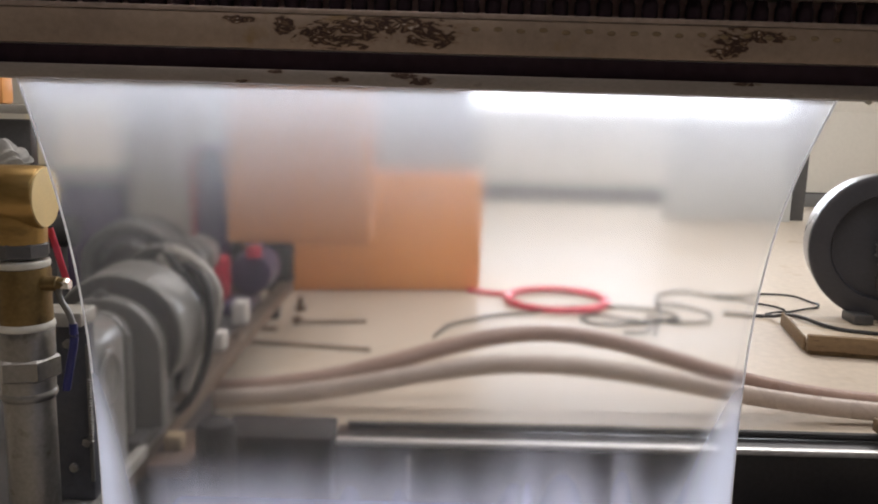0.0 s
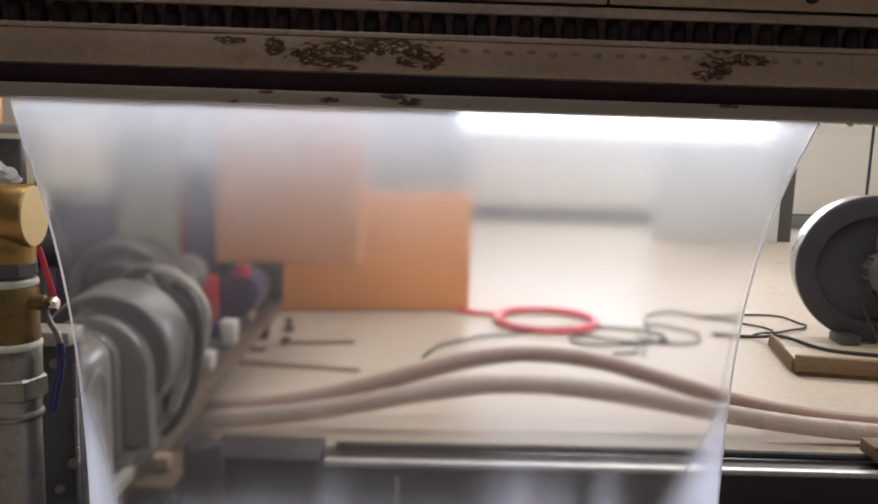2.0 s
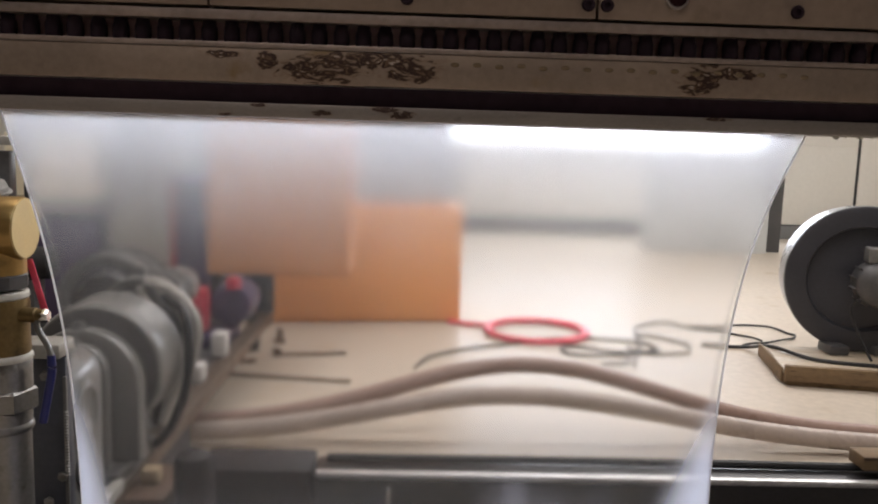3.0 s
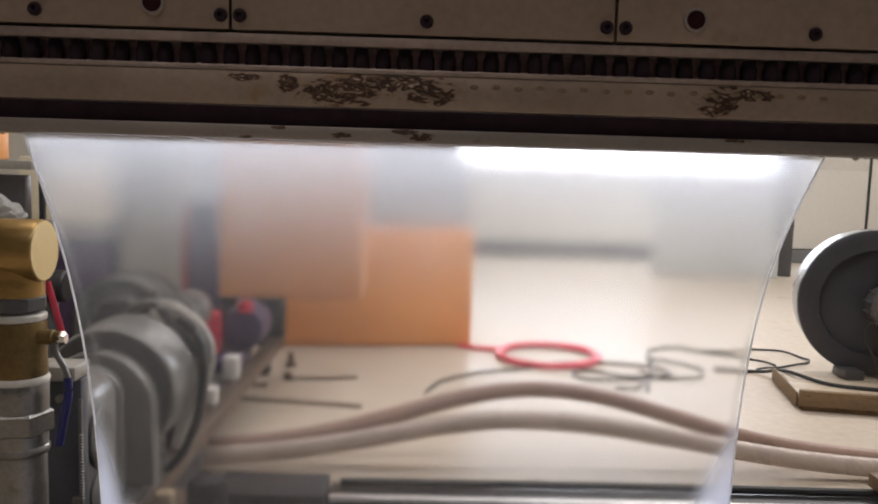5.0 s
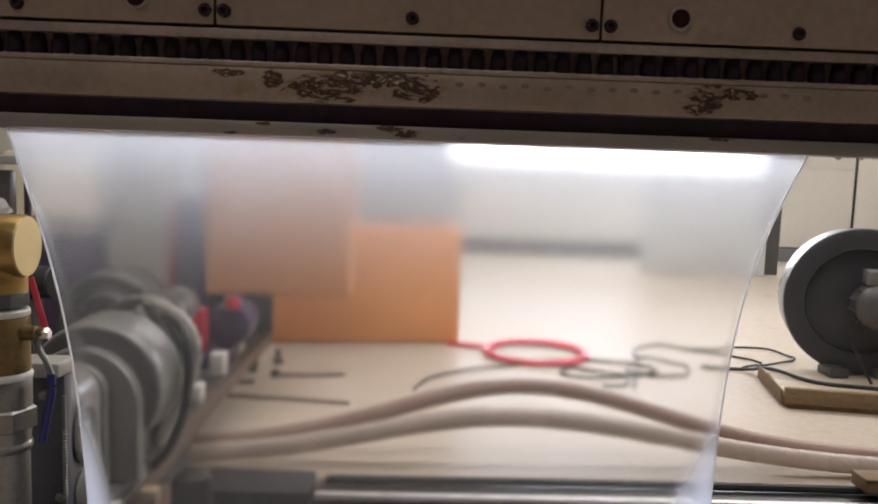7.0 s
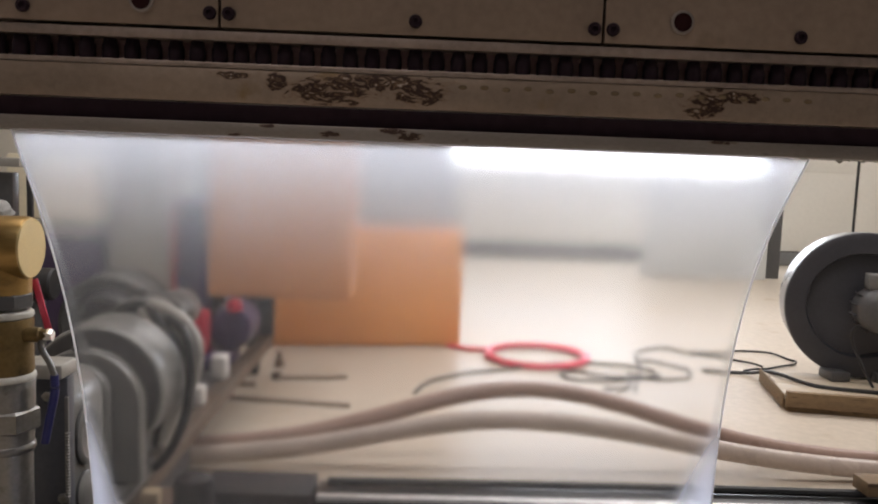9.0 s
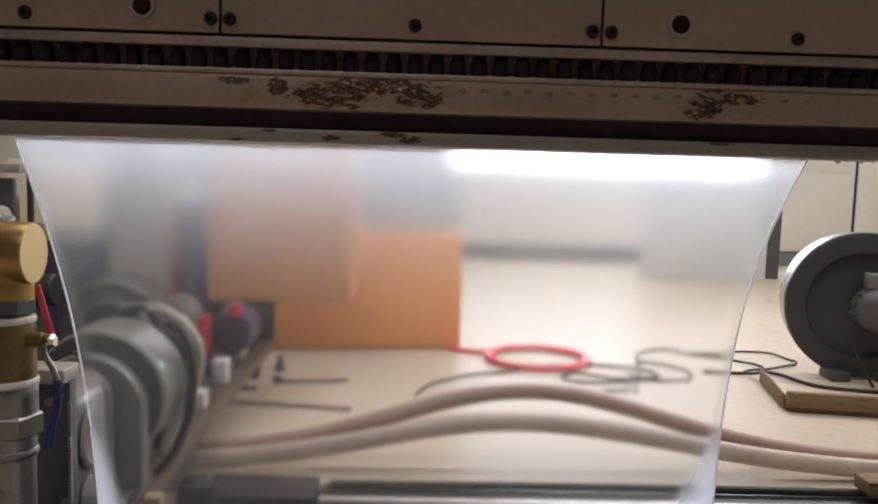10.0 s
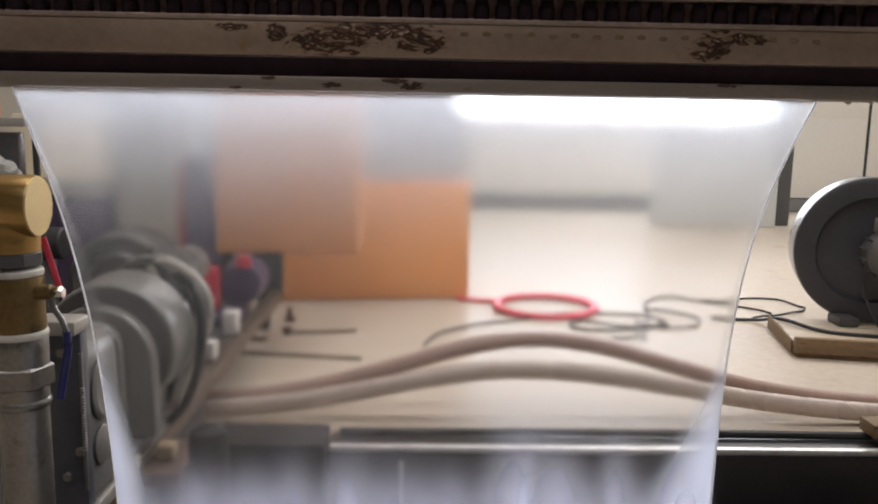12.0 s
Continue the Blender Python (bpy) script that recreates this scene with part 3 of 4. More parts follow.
for k in range(24):
    w = rnd.uniform(0.045, 0.13)
    x = -0.33 + 0.70 * (k + 0.5) / 24 + rnd.uniform(-0.01, 0.01)
    s = uv_sheet("frost_streak", lambda u, v, w=w: (w * (u - 0.5), 0, -0.34 * (1 - v)), FROST, film, "whitish streak of frost and put-in reflected light in the cooling film", 6, 6)
    s.location = (x, 1.0635 - 0.0006 * (k % 3), 0.61)
    streaks.append((s, x, 1.0635 - 0.0006 * (k % 3), rnd.uniform(-0.04, 0.03) - (0.035 if x < -0.1 else 0.0), rnd.uniform(0, 6.28), rnd.uniform(2.2, 4.5)))

band = uv_sheet("frost_band", lambda u, v: (0.72 * (u - 0.5), 0, -0.30 * (1 - v)), FROST_BAND, film, "even whitish frost and put-in reflected light below the streaks", 6, 12)
streaks.append((band, 0.01, 1.0615, -0.035, 0.0, 2.0))


# ---- valve and pipe ----
def brass_valve():
    v = thing("pipe_valve", "brass ball valve on a galvanised upright pipe", "valve")
    x, y = -0.617, 1.35
    part("pipe", lathe([(0, 0.0385), (0.562, 0.0385)], at(x, y, 0.0)), STEEL, v, "galvanised steel pipe")
    part("pipe_ring", lathe([(0, 0.041), (0.004, 0.043), (0.010, 0.043), (0.014, 0.0405)], at(x, y, 0.556)), STEEL, v)
    part("union", lathe([(0, 0.0405), (0.03, 0.042), (0.05, 0.042), (0.055, 0.040)], at(x, y, 0.568)), STEEL, v)
    part("hex_nut", lathe([(0, 0.046), (0.003, 0.050), (0.032, 0.050), (0.036, 0.046)], at(x, y, 0.590) @ pose(0, 0, 0, 0, 0, 12), 6), STEEL, v, "hexagonal steel union nut")
    part("bush", lathe([(0, 0.043), (0.03, 0.043), (0.045, 0.0435), (0.047, 0.042)], at(x, y, 0.626)), STEEL, v)
    part("sealing_tape", lathe([(0, 0.0435), (0.003, 0.045), (0.008, 0.0445), (0.011, 0.042)], at(x, y, 0.671)), TAPE, v)
    part("valve_body", lathe([(0, 0.041), (0.006, 0.0425), (0.03, 0.0415), (0.06, 0.042), (0.082, 0.0425), (0.088, 0.041)], at(x, y, 0.681)), BRASS_OLD, v, "tarnished brass valve body")
    part("sealing_tape", lathe([(0, 0.0415), (0.003, 0.043), (0.009, 0.042), (0.011, 0.0395)], at(x, y, 0.770)), TAPE, v)
    part("lock_nut", lathe([(0, 0.040), (0.003, 0.0435), (0.021, 0.0435), (0.024, 0.040)], at(x, y, 0.785), 8), GREYDARK, v, "dark steel lock nut")
    part("neck", lathe([(0, 0.040), (0.04, 0.0405), (0.07, 0.04)], at(x, y, 0.808)), BRASS, v)
    part("tee", lathe([(0, 0.044), (0.004, 0.0475), (0.10, 0.0475), (0.104, 0.049), (0.196, 0.049), (0.2, 0.0475)], at(-0.775, y, 0.879, ALONG_X), 40), BRASS, v, "polished brass tee")
    part("tee_end", lathe([(0, 0.0465), (0.0025, 0.046)], at(-0.575, y, 0.879, ALONG_X), 40), BRASS_PALE, v, "flat pale brass end face")
    part("stem", lathe([(0, 0.012), (0.022, 0.012), (0.024, 0.0095), (0.034, 0.0095)], at(-0.58, y - 0.01, 0.745, ALONG_X), 16), BRASS_OLD, v)
    part("stem_nut", lathe([(0, 0.010), (0.008, 0.011), (0.012, 0.009)], at(-0.550, y - 0.01, 0.744, ALONG_X), 6), CHROME, v, "bright stem nut")
    lever = part("lever", tube(spline([(-0.556, y - 0.012, 0.738), (-0.553, y - 0.014, 0.722), (-0.540, y - 0.016, 0.700), (-0.533, y - 0.018, 0.682)], 8), 0.005, 10), STEEL, v, "bare steel lever")
    part("lever_sleeve", tube(spline([(-0.533, y - 0.018, 0.684), (-0.533, y - 0.018, 0.655), (-0.540, y - 0.018, 0.620), (-0.549, y - 0.018, 0.575)], 8), 0.0066, 10), BLUE, lever, "blue plastic lever sleeve")
    part("tag", box(-0.0055, 0.0055, -0.001, 0.001, -0.085, 0.0, 0.0008, m=at(-0.584, y + 0.03, 0.826) @ pose(0, 0, 0, 0, -15, 0)), PINKHOSE, v, "red tag strip")
    v.location = (-0.0122, 0, 0)
    return v


brass_valve()


# ---- drive bench: beams, bearing bracket, gear motors ----
def drive_bench():
    b = thing("drive_bench", "low rusty steel bench carrying the gear motors", "machine frame")
    part("rail", box(-0.66, -0.615, 1.45, 3.74, 0.205, 0.2465, 0.004), RAIL, b, "rusty brown steel rail")
    part("rail_top", box(-0.665, -0.610, 1.45, 3.74, 0.247, 0.257, 0.003), RAILTOP, b, "brown top edge of the rail")
    part("deck", box(-1.42, -0.668, 1.45, 3.3, 0.22, 0.25, 0.003), GREYDARK, b)
    for x in (-1.36, -0.95):
        for y in (1.55, 2.7, 3.25):
            part("leg", box(x - 0.03, x + 0.03, y - 0.03, y + 0.03, 0.0, 0.219, 0.003), GREYDARK, b)
    return b


drive_bench()


def bearing_bracket():
    b = thing("bearing_bracket", "dark slate steel bracket with bright bolts", "machine bracket")
    part("plate", box(-0.70, -0.596, 1.50, 1.530, 0.3005, 0.634, 0.003), PLATE, b)
    part("cap", box(-0.715, -0.596, 1.478, 1.545, 0.6345, 0.662, 0.006), PALESTEEL, b, "pale scuffed cap block")
    part("edge_strip", box(-0.600, -0.593, 1.4935, 1.4995, 0.34, 0.60, 0.0015), GREYCAST, b, "narrow grey edge strip")
    part("foot", box(-0.72, -0.585, 1.46, 1.535, 0.2575, 0.300, 0.004), GREYCAST, b)
    for x in (-0.655, -0.612):
        part("foot_bar", box(x - 0.011, x + 0.011, 1.5355, 1.79, 0.2575, 0.285, 0.003), PALESTEEL, b, "pale scuffed steel foot bar")
    thread = mesh_of(lathe([(0, 0.0035), (0.001, 0.0045), (0.003, 0.0045), (0.004, 0.0035)], Matrix.Identity(4), 8), "thread_ring")
    for k in range(22):
        o = part("thread_ring", thread, STEEL, b)
        o.location = (-0.591, 1.4855, 0.42 + 0.0055 * k)
    hexm = mesh_of(lathe([(0, 0.0085), (0.002, 0.0095), (0.007, 0.0095), (0.009, 0.007)], pose(0, 0, 0, 90), 6), "hex_bolt")
    for x, z, r in ((-0.630, 0.600, 10), (-0.604, 0.415, 40), (-0.630, 0.366, 25), (-0.672, 0.50, 5)):
        o = part("hex_bolt", hexm, STEEL, b, "bright hex bolt")
        o.matrix_basis = at(x, 1.4995, z) @ pose(0, 0, 0, 0, r, 0)
    return b


bearing_bracket()


def gear_motor(x, y, z, r, length, label, fins):
    """Lies along y on two feet; a round cover faces the operator, flanges and fins behind it."""
    g = thing("gear_motor", label, "gear motor", group="gear motors on the bench")
    m = at(x, y, z, ALONG_Y)
    part("housing", lathe([(0, r * 0.80), (0.012, r * 0.90), (0.05, r * 0.97), (length * 0.5, r), (length * 0.8, r * 0.95), (length, r * 0.86)], m, 40), GREYDARK, g)
    part("end_rim", lathe([(0.002, r * 0.90), (-0.006, r * 0.98), (-0.004, r * 1.06), (0.03, r * 1.07), (0.036, r * 0.97)], m, 48), GREYCAST, g, "pale grey end rim")
    part("cover", lathe([(-0.022, r * 0.50), (-0.020, r * 0.60), (-0.006, r * 0.66), (0.0, r * 0.70)], m, 36), GREYDARK, g, "dark round end cover")
    part("flange", lathe([(0, r * 1.0), (0.004, r * 1.07), (0.02, r * 1.07), (0.024, r)], at(x, y + length * 0.42, z, ALONG_Y), 40), GREYCAST, g)
    part("flange", lathe([(0, r * 0.96), (0.004, r * 1.04), (0.016, r * 1.04), (0.02, r * 0.94)], at(x, y + length * 0.80, z, ALONG_Y), 40), GREYDARK, g)
    if fins:
        for k in range(4):
            yy = y + length + 0.012 + 0.042 * k
            part("cooling_fin", lathe([(0, r * 0.70), (0.004, r * 0.80), (0.022, r * 0.80), (0.026, r * 0.70)], at(x, yy, z, ALONG_Y), 32), GREYCAST if k % 2 else GREYDARK, g)
        part("fan_cover", lathe([(0, r * 0.74), (0.07, r * 0.70), (0.09, r * 0.5)], at(x, y + length + 0.180, z, ALONG_Y), 32), GREYDARK, g)
    bolt = mesh_of(lathe([(0, 0.008), (0.007, 0.008), (0.009, 0.006)], pose(0, 0, 0, 90), 6), "cover_bolt")
    for k in range(8):
        a = k * math.tau / 8 + 0.2
        o = part("cover_bolt", bolt, STEEL, g)
        o.location = (x + 0.58 * r * math.cos(a), y - 0.0195, z + 0.58 * r * math.sin(a))
    for yy in (y + 0.06, y + length - 0.06):
        part("foot", box(x - r * 0.75, x + r * 0.75, yy - 0.03, yy + 0.03, 0.251, z - r * 0.62, 0.004), GREYDARK, g)
    part("lifting_eye", lathe([(0, 0.016), (0.012, 0.016), (0.014, 0.010), (0.03, 0.010), (0.034, 0.006)], at(x, y + length * 0.25, z + r * 0.955), 12), GREYDARK, g)
    return g


def arch(x, w, y0, y1, z0, top, bevel):
    """A slab with upright sides and a round top, w wide to each side, standing on z0."""
    bm = bmesh.new()
    pts = [(x - w, z0)] + [(x - w * math.cos(a), top - w + w * math.sin(a)) for a in np.linspace(0, math.pi, 25)] + [(x + w, z0)]
    front = bm.faces.new([bm.verts.new((px, y0, pz)) for px, pz in pts])
    back = bmesh.ops.extrude_face_region(bm, geom=[front])["geom"]
    bmesh.ops.translate(bm, vec=(0, y1 - y0, 0), verts=[v for v in back if isinstance(v, bmesh.types.BMVert)])
    bmesh.ops.recalc_face_normals(bm, faces=bm.faces)
    rim = [e for e in bm.edges if abs(e.verts[0].co.y - e.verts[1].co.y) < 1e-6]
    bmesh.ops.bevel(bm, geom=rim, offset=bevel, segments=2, profile=0.5, affect="EDGES")
    return bm


def gearbox():
    """Round-topped cast gearbox in layers, with a barrel behind it."""
    g = thing("gearbox", "light grey cast gearbox with a rounded top on the bench", "gearbox")
    part("side_housing", arch(-0.662, 0.056, 1.5315, 1.70, 0.302, 0.606, 0.014), GREYCAST, g, "olive grey round-topped housing")
    side_on = pose(0, 0, 0, 0, 90, 0)
    part("side_cover", lathe([(0, 0.050), (0.003, 0.052), (0.007, 0.052), (0.010, 0.047), (0.0105, 0.040), (0.008, 0.037)], at(-0.6065, 1.600, 0.500, side_on) @ Matrix.Diagonal((1.15, 1, 1, 1)), 40), GREYCAST, g, "round side cover with a raised rim")
    part("side_cover", lathe([(0, 0.036), (0.003, 0.038), (0.006, 0.038), (0.009, 0.033)], at(-0.6065, 1.590, 0.392, side_on), 36), GREYCAST, g, "smaller round side cover")
    part("barrel_face", lathe([(0, 0.143), (0.0025, 0.139)], at(-0.706, 1.9050, 0.490, pose(0, 0, 0, 90)), 48), GREYDARK, g, "dark flat barrel end")
    part("front_cover", arch(-0.704, 0.066, 1.795, 1.822, 0.30, 0.578, 0.005), GREYCAST, g, "round-topped light grey front cover")
    part("neck", arch(-0.706, 0.060, 1.8225, 1.848, 0.30, 0.570, 0.002), GREYDARK, g, "dark groove behind the cover")
    part("casing", arch(-0.714, 0.128, 1.8485, 1.902, 0.2955, 0.598, 0.012), GREYCAST, g)
    part("oil_plug", lathe([(0, 0.020), (0.006, 0.020), (0.008, 0.014), (0.014, 0.014)], at(-0.725, 1.876, 0.5965), 6), GREYDARK, g, "dark oil plug")
    part("barrel", lathe([(0, 0.146), (0.004, 0.150), (0.02, 0.153), (0.12, 0.150), (0.13, 0.157), (0.15, 0.157), (0.158, 0.140)], at(-0.706, 1.9055, 0.490, ALONG_Y), 48), GREYCAST, g, "light grey barrel")
    part("base_plate", box(-0.86, -0.612, 1.78, 2.04, 0.2575, 0.295, 0.004), GREYDARK, g)
    bolt = mesh_of(lathe([(0, 0.006), (0.005, 0.006), (0.007, 0.004)], pose(0, 0, 0, 90), 6), "cover_bolt")
    for x, z in ((-0.755, 0.50), (-0.653, 0.50), (-0.755, 0.34), (-0.653, 0.34), (-0.704, 0.562)):
        o = part("cover_bolt", bolt, STEEL, g)
        o.location = (x, 1.7948, z)
    return g


gearbox()
gear_motor(-0.742, 2.30, 0.545, 0.088, 0.17, "grey drum gear motor with a dark end face on the bench", True)
gear_motor(-0.98, 2.72, 0.480, 0.150, 0.24, "far grey gear motor at the back of the bench", False)


def conduit_bundle():
    """Grey and black conduits that arch over the motors and drop to the bench edge."""
    c = thing("conduit_bundle", "bundle of grey and black conduits arching past the motors", "conduits")
    for k in range(4):
        o, d = 0.026 * k, 0.010 * (k % 2)
        part("conduit", tube(spline([(-0.71 - o * 0.3, 2.31, 0.625 - o * 0.3), (-0.656 - o * 0.5, 2.23 + d, 0.632 - o * 0.3), (-0.595 - o * 0.9, 2.19 + d, 0.612 - o * 0.5), (-0.556 - o, 2.18 + d, 0.564 - o * 0.3), (-0.547 - o, 2.18 + d, 0.510), (-0.562 - o, 2.18 + d, 0.45), (-0.592 - o * 0.8, 2.19 + d, 0.39), (-0.625 - o * 0.5, 2.19 + d, 0.32), (-0.645 - o * 0.2, 2.19 + d, 0.268)], 7), 0.0155, 10), BLACKHOSE if k == 2 else CONDUIT, c)
    part("black_lead", tube(spline([(-0.62, 2.16, 0.615), (-0.560, 2.09, 0.60), (-0.535, 2.06, 0.55), (-0.531, 2.05, 0.47), (-0.543, 2.04, 0.39), (-0.575, 2.03, 0.31), (-0.612, 2.02, 0.269)], 7), 0.012, 10), BLACKHOSE, c, "black cable down to the bench edge")
    return c


conduit_bundle()


def red_unit():
    u = thing("pump_unit", "red and navy pump unit at the bench end", "pump")
    part("pump_base", box(-0.98, -0.668, 3.02, 3.28, 0.252, 0.30, 0.005), NAVY, u)
    part("pump_body", lathe([(0, 0.055), (0.01, 0.078), (0.10, 0.088), (0.20, 0.08), (0.215, 0.06)], at(-0.685, 3.16, 0.385, ALONG_Y), 28), NAVY, u, "navy blue pump casing")
    part("pump_head", lathe([(0, 0.03), (0.01, 0.05), (0.06, 0.05), (0.07, 0.03)], at(-0.81, 3.03, 0.41, ALONG_Y), 24), RED, u, "red pump head")
    part("pump_flange", box(-0.810, -0.750, 3.05, 3.14, 0.302, 0.465, 0.012), RED, u, "red flange")
    part("pump_cap", lathe([(0, 0.028), (0.03, 0.03), (0.045, 0.02)], at(-0.66, 3.12, 0.462), 16), RED, u, "small red cap")
    return u


red_unit()
for x, y, z, w in ((-0.655, 2.92, 0.085, 0.034), (-0.648, 2.60, 0.06, 0.024)):
    solo("plastic_block", box(x - w, x + w * 0.5, y - 0.03, y + 0.03, 0.2575, 0.2575 + z, 0.006), WHITEPLASTIC, "small white plastic block on the bench rail", "block")
solo("end_block", box(-0.745, -0.612, 3.66, 3.735, 0.2575, 0.415, 0.006), RUBBER, "black stop block at the rail end", "block")
solo("timber_offcut", box(-0.595, -0.555, 1.87, 1.91, 0.2345, 0.270, 0.004), WOOD, "small pale timber offcut lying at the bench edge", "offcut")
# added pale strip stands in for the lighter front end of the rail top
solo("rail_front_strip", box(-0.645, -0.612, 1.66, 2.02, 0.2575, 0.270, 0.003), PALESTEEL, "pale strip added for the light front end of the rail", "steel bar")
solo("bench_tongue", box(-0.612, -0.52, 1.80, 2.0, 0.20, 0.234, 0.004), RAIL, "short rusty bracket plate under the offcut", "bracket")


# ---- cross beam and pit behind the film ----
def cross_beam():
    b = thing("cross_beam", "dark steel cross beam with a worn bright edge", "machine beam")
    part("beam", box(-0.205, 3.2, 1.90, 2.0, 0.02, 0.262, 0.006), BEAM, b)
    part("worn_edge", box(-0.200, 3.2, 1.886, 1.906, 0.252, 0.2675, 0.004), BEAMEDGE, b, "bare worn steel edge")
    part("rubber_strip", tube([(x, 1.965 + 0.004 * math.sin(3 * x), 0.2735) for x in np.linspace(-0.18, 3.2, 40)], 0.0105, 8), RUBBER, b, "black rubber seal strip")
    part("end_housing", box(-0.47, -0.210, 1.88, 2.02, 0.02, 0.272, 0.008), PITBLACK, b, "black end housing")
    part("foot", box(-0.40, -0.2, 1.9, 2.0, 0.0, 0.0195), BEAM, b)
    part("foot", box(2.6, 2.9, 1.9, 2.0, 0.0, 0.0195), BEAM, b)
    part("pin", lathe([(0, 0.007), (0.12, 0.007), (0.125, 0.005)], at(-0.03, 1.885, 0.11), 12), CHROME, b, "thin bright pin")
    return b


cross_beam()
# added black plate and block, to darken the floor seen under the bench
solo("bench_dark_plate", box(-0.655, -0.625, 1.46, 2.40, 0.0, 0.2045, 0.003), PITBLACK, "black plate added to darken the space under the bench rail", "machine panel")
solo("gap_dark_block", box(-0.6, -0.475, 1.89, 2.03, 0.0, 0.195, 0.006), PITBLACK, "low black block added to darken the gap between bench and beam", "machine guard")
# black sheet puts in the darkness of the open machine interior
solo("dark_pit_sheet", box(-1.4, 3.2, 0.95, 1.88, 0.002, 0.05, 0.004), PITBLACK, "black sheet put in for the dark machine interior under the film", "drip pan")
solo("roller_post", lathe([(0, 0.045), (0.25, 0.045), (0.27, 0.038), (0.28, 0.02)], at(-0.465, 1.84, 0.051), 20), PITBLACK, "black upright post beside the beam", "post")
solo("timber_block", box(1.10, 1.28, 1.915, 1.985, 0.2845, 0.318, 0.003), OLDWOOD, "small sawn timber block lying on the beam", "wood block")


# ---- floor behind: hoses, coils, cables ----
def hose(y0, x_mid, height, wl, wr, r, material, label):
    pts = []
    for x in np.linspace(-1.15, 2.5, 90):
        w = wl if x < x_mid else wr
        z = r + 0.001 + height * math.exp(-((x - x_mid) / w) ** 2)
        pts.append((x, y0 + 0.03 * math.sin(1.3 * x + 0.4), z))
    return solo("floor_hose", tube(pts, r, 18), material, label, "hose", group="hoses on the floor")


hose(2.86, 0.42, 0.228, 0.65, 0.68, 0.030, TANHOSE2, "brown rubber hose arching over the floor")
hose(2.74, 0.36, 0.150, 0.66, 0.76, 0.033, TANHOSE, "thick tan rubber hose arching over the floor")


def coil(cx, cy, rx, ry, turns, r, tail, material, label, wob, seed, category):
    q = random.Random(seed)
    pts = []
    for k in range(turns * 20 + 1):
        a = k / 20 * math.tau + 2.6
        f = 1 + wob * math.sin(1.7 * a + seed) + 0.02 * q.uniform(-1, 1)
        pts.append((cx + rx * f * math.cos(a), cy + ry * f * math.sin(a), r + 0.001 + 0.0021 * r / 0.012 * (k / 20)))
    pts = [(*p, r + 0.001) for p in tail] + pts
    return solo("coiled_hose" if category == "hose" else "loose_cable", tube(spline(pts, 3), r, 8), material, label, category)


coil(0.70, 4.47, 0.27, 0.25, 4, 0.013, [(0.22, 4.66), (0.36, 4.60)], PINKHOSE, "coil of bright red air hose on the floor", 0.04, 1, "hose")


def cable(points, r, label):
    return solo("loose_cable", tube(spline([(x, y, r + 0.001 + 0.006 * (i % 2)) for i, (x, y) in enumerate(points)]), r, 8), BLACKHOSE, label, "cable", group="loose cables on the floor")


cable([(0.03, 3.70), (0.09, 3.86), (0.15, 3.955), (0.32, 4.08), (0.50, 4.18), (0.73, 4.30), (0.94, 4.36), (1.14, 4.31), (1.27, 4.24), (1.25, 4.12), (1.105, 4.05), (0.893, 3.976), (0.79, 4.03), (0.772, 4.10), (0.852, 4.18), (0.99, 4.08), (1.14, 4.06), (1.28, 4.12)], 0.0065, "black cable looping across the floor")
cable([(1.93, 4.40), (1.89, 4.45), (1.827, 4.548), (1.733, 4.60), (1.617, 4.69), (1.491, 4.782), (1.34, 4.70), (1.27, 4.55), (1.24, 4.38), (1.20, 4.20), (1.12, 3.98), (1.065, 3.80)], 0.0062, "black cable running in bends over the floor")
cable([(1.78, 4.29), (1.838, 4.31), (1.94, 4.36), (2.054, 4.413), (2.14, 4.48), (2.172, 4.53), (2.165, 4.60), (2.12, 4.72), (2.044, 4.79), (1.90, 4.75), (1.78, 4.70), (1.64, 4.69)], 0.0062, "black cable in an open loop on the floor")
cable([(1.24, 4.46), (1.34, 4.42), (1.44, 4.34), (1.469, 4.236), (1.43, 4.12), (1.355, 4.06), (1.22, 4.06), (1.12, 4.16)], 0.006, "thin black cable bend on the floor")
cable([(0.93, 3.85), (1.0, 3.83), (1.06, 3.90), (1.09, 4.0), (1.10, 4.10)], 0.006, "short black cable end on the floor")


solo("steel_strip", box(-0.30, 0.30, -0.012, 0.012, 0.001, 0.010, 0.002, m=at(-0.54, 3.51, 0) @ pose(0, 0, 0, 0, 0, -8)), RAIL, "thin rusty steel strip lying on the floor", "metal strip")
solo("steel_rod", tube([(-0.60, 3.88, 0.008), (-0.44, 3.90, 0.008), (-0.30, 3.93, 0.008)], 0.007, 8), RAIL, "short rusty rod lying on the floor", "rod")
solo("rod_knob", lathe([(0, 0.015), (0.02, 0.025), (0.035, 0.02)], at(-0.625, 3.88, 0.0), 14), RAIL, "small rusty knob beside the rod", "knob")
solo("bolt_stub", lathe([(0, 0.03), (0.02, 0.03), (0.022, 0.014), (0.07, 0.014)], at(-0.655, 4.14, 0.0), 12), RAIL, "rusty bolt standing on the floor", "bolt")
solo("scrap_piece", box(-0.775, -0.70, 3.74, 3.78, 0.0005, 0.012, 0.003), RAIL, "flat rusty scrap on the floor", "scrap")


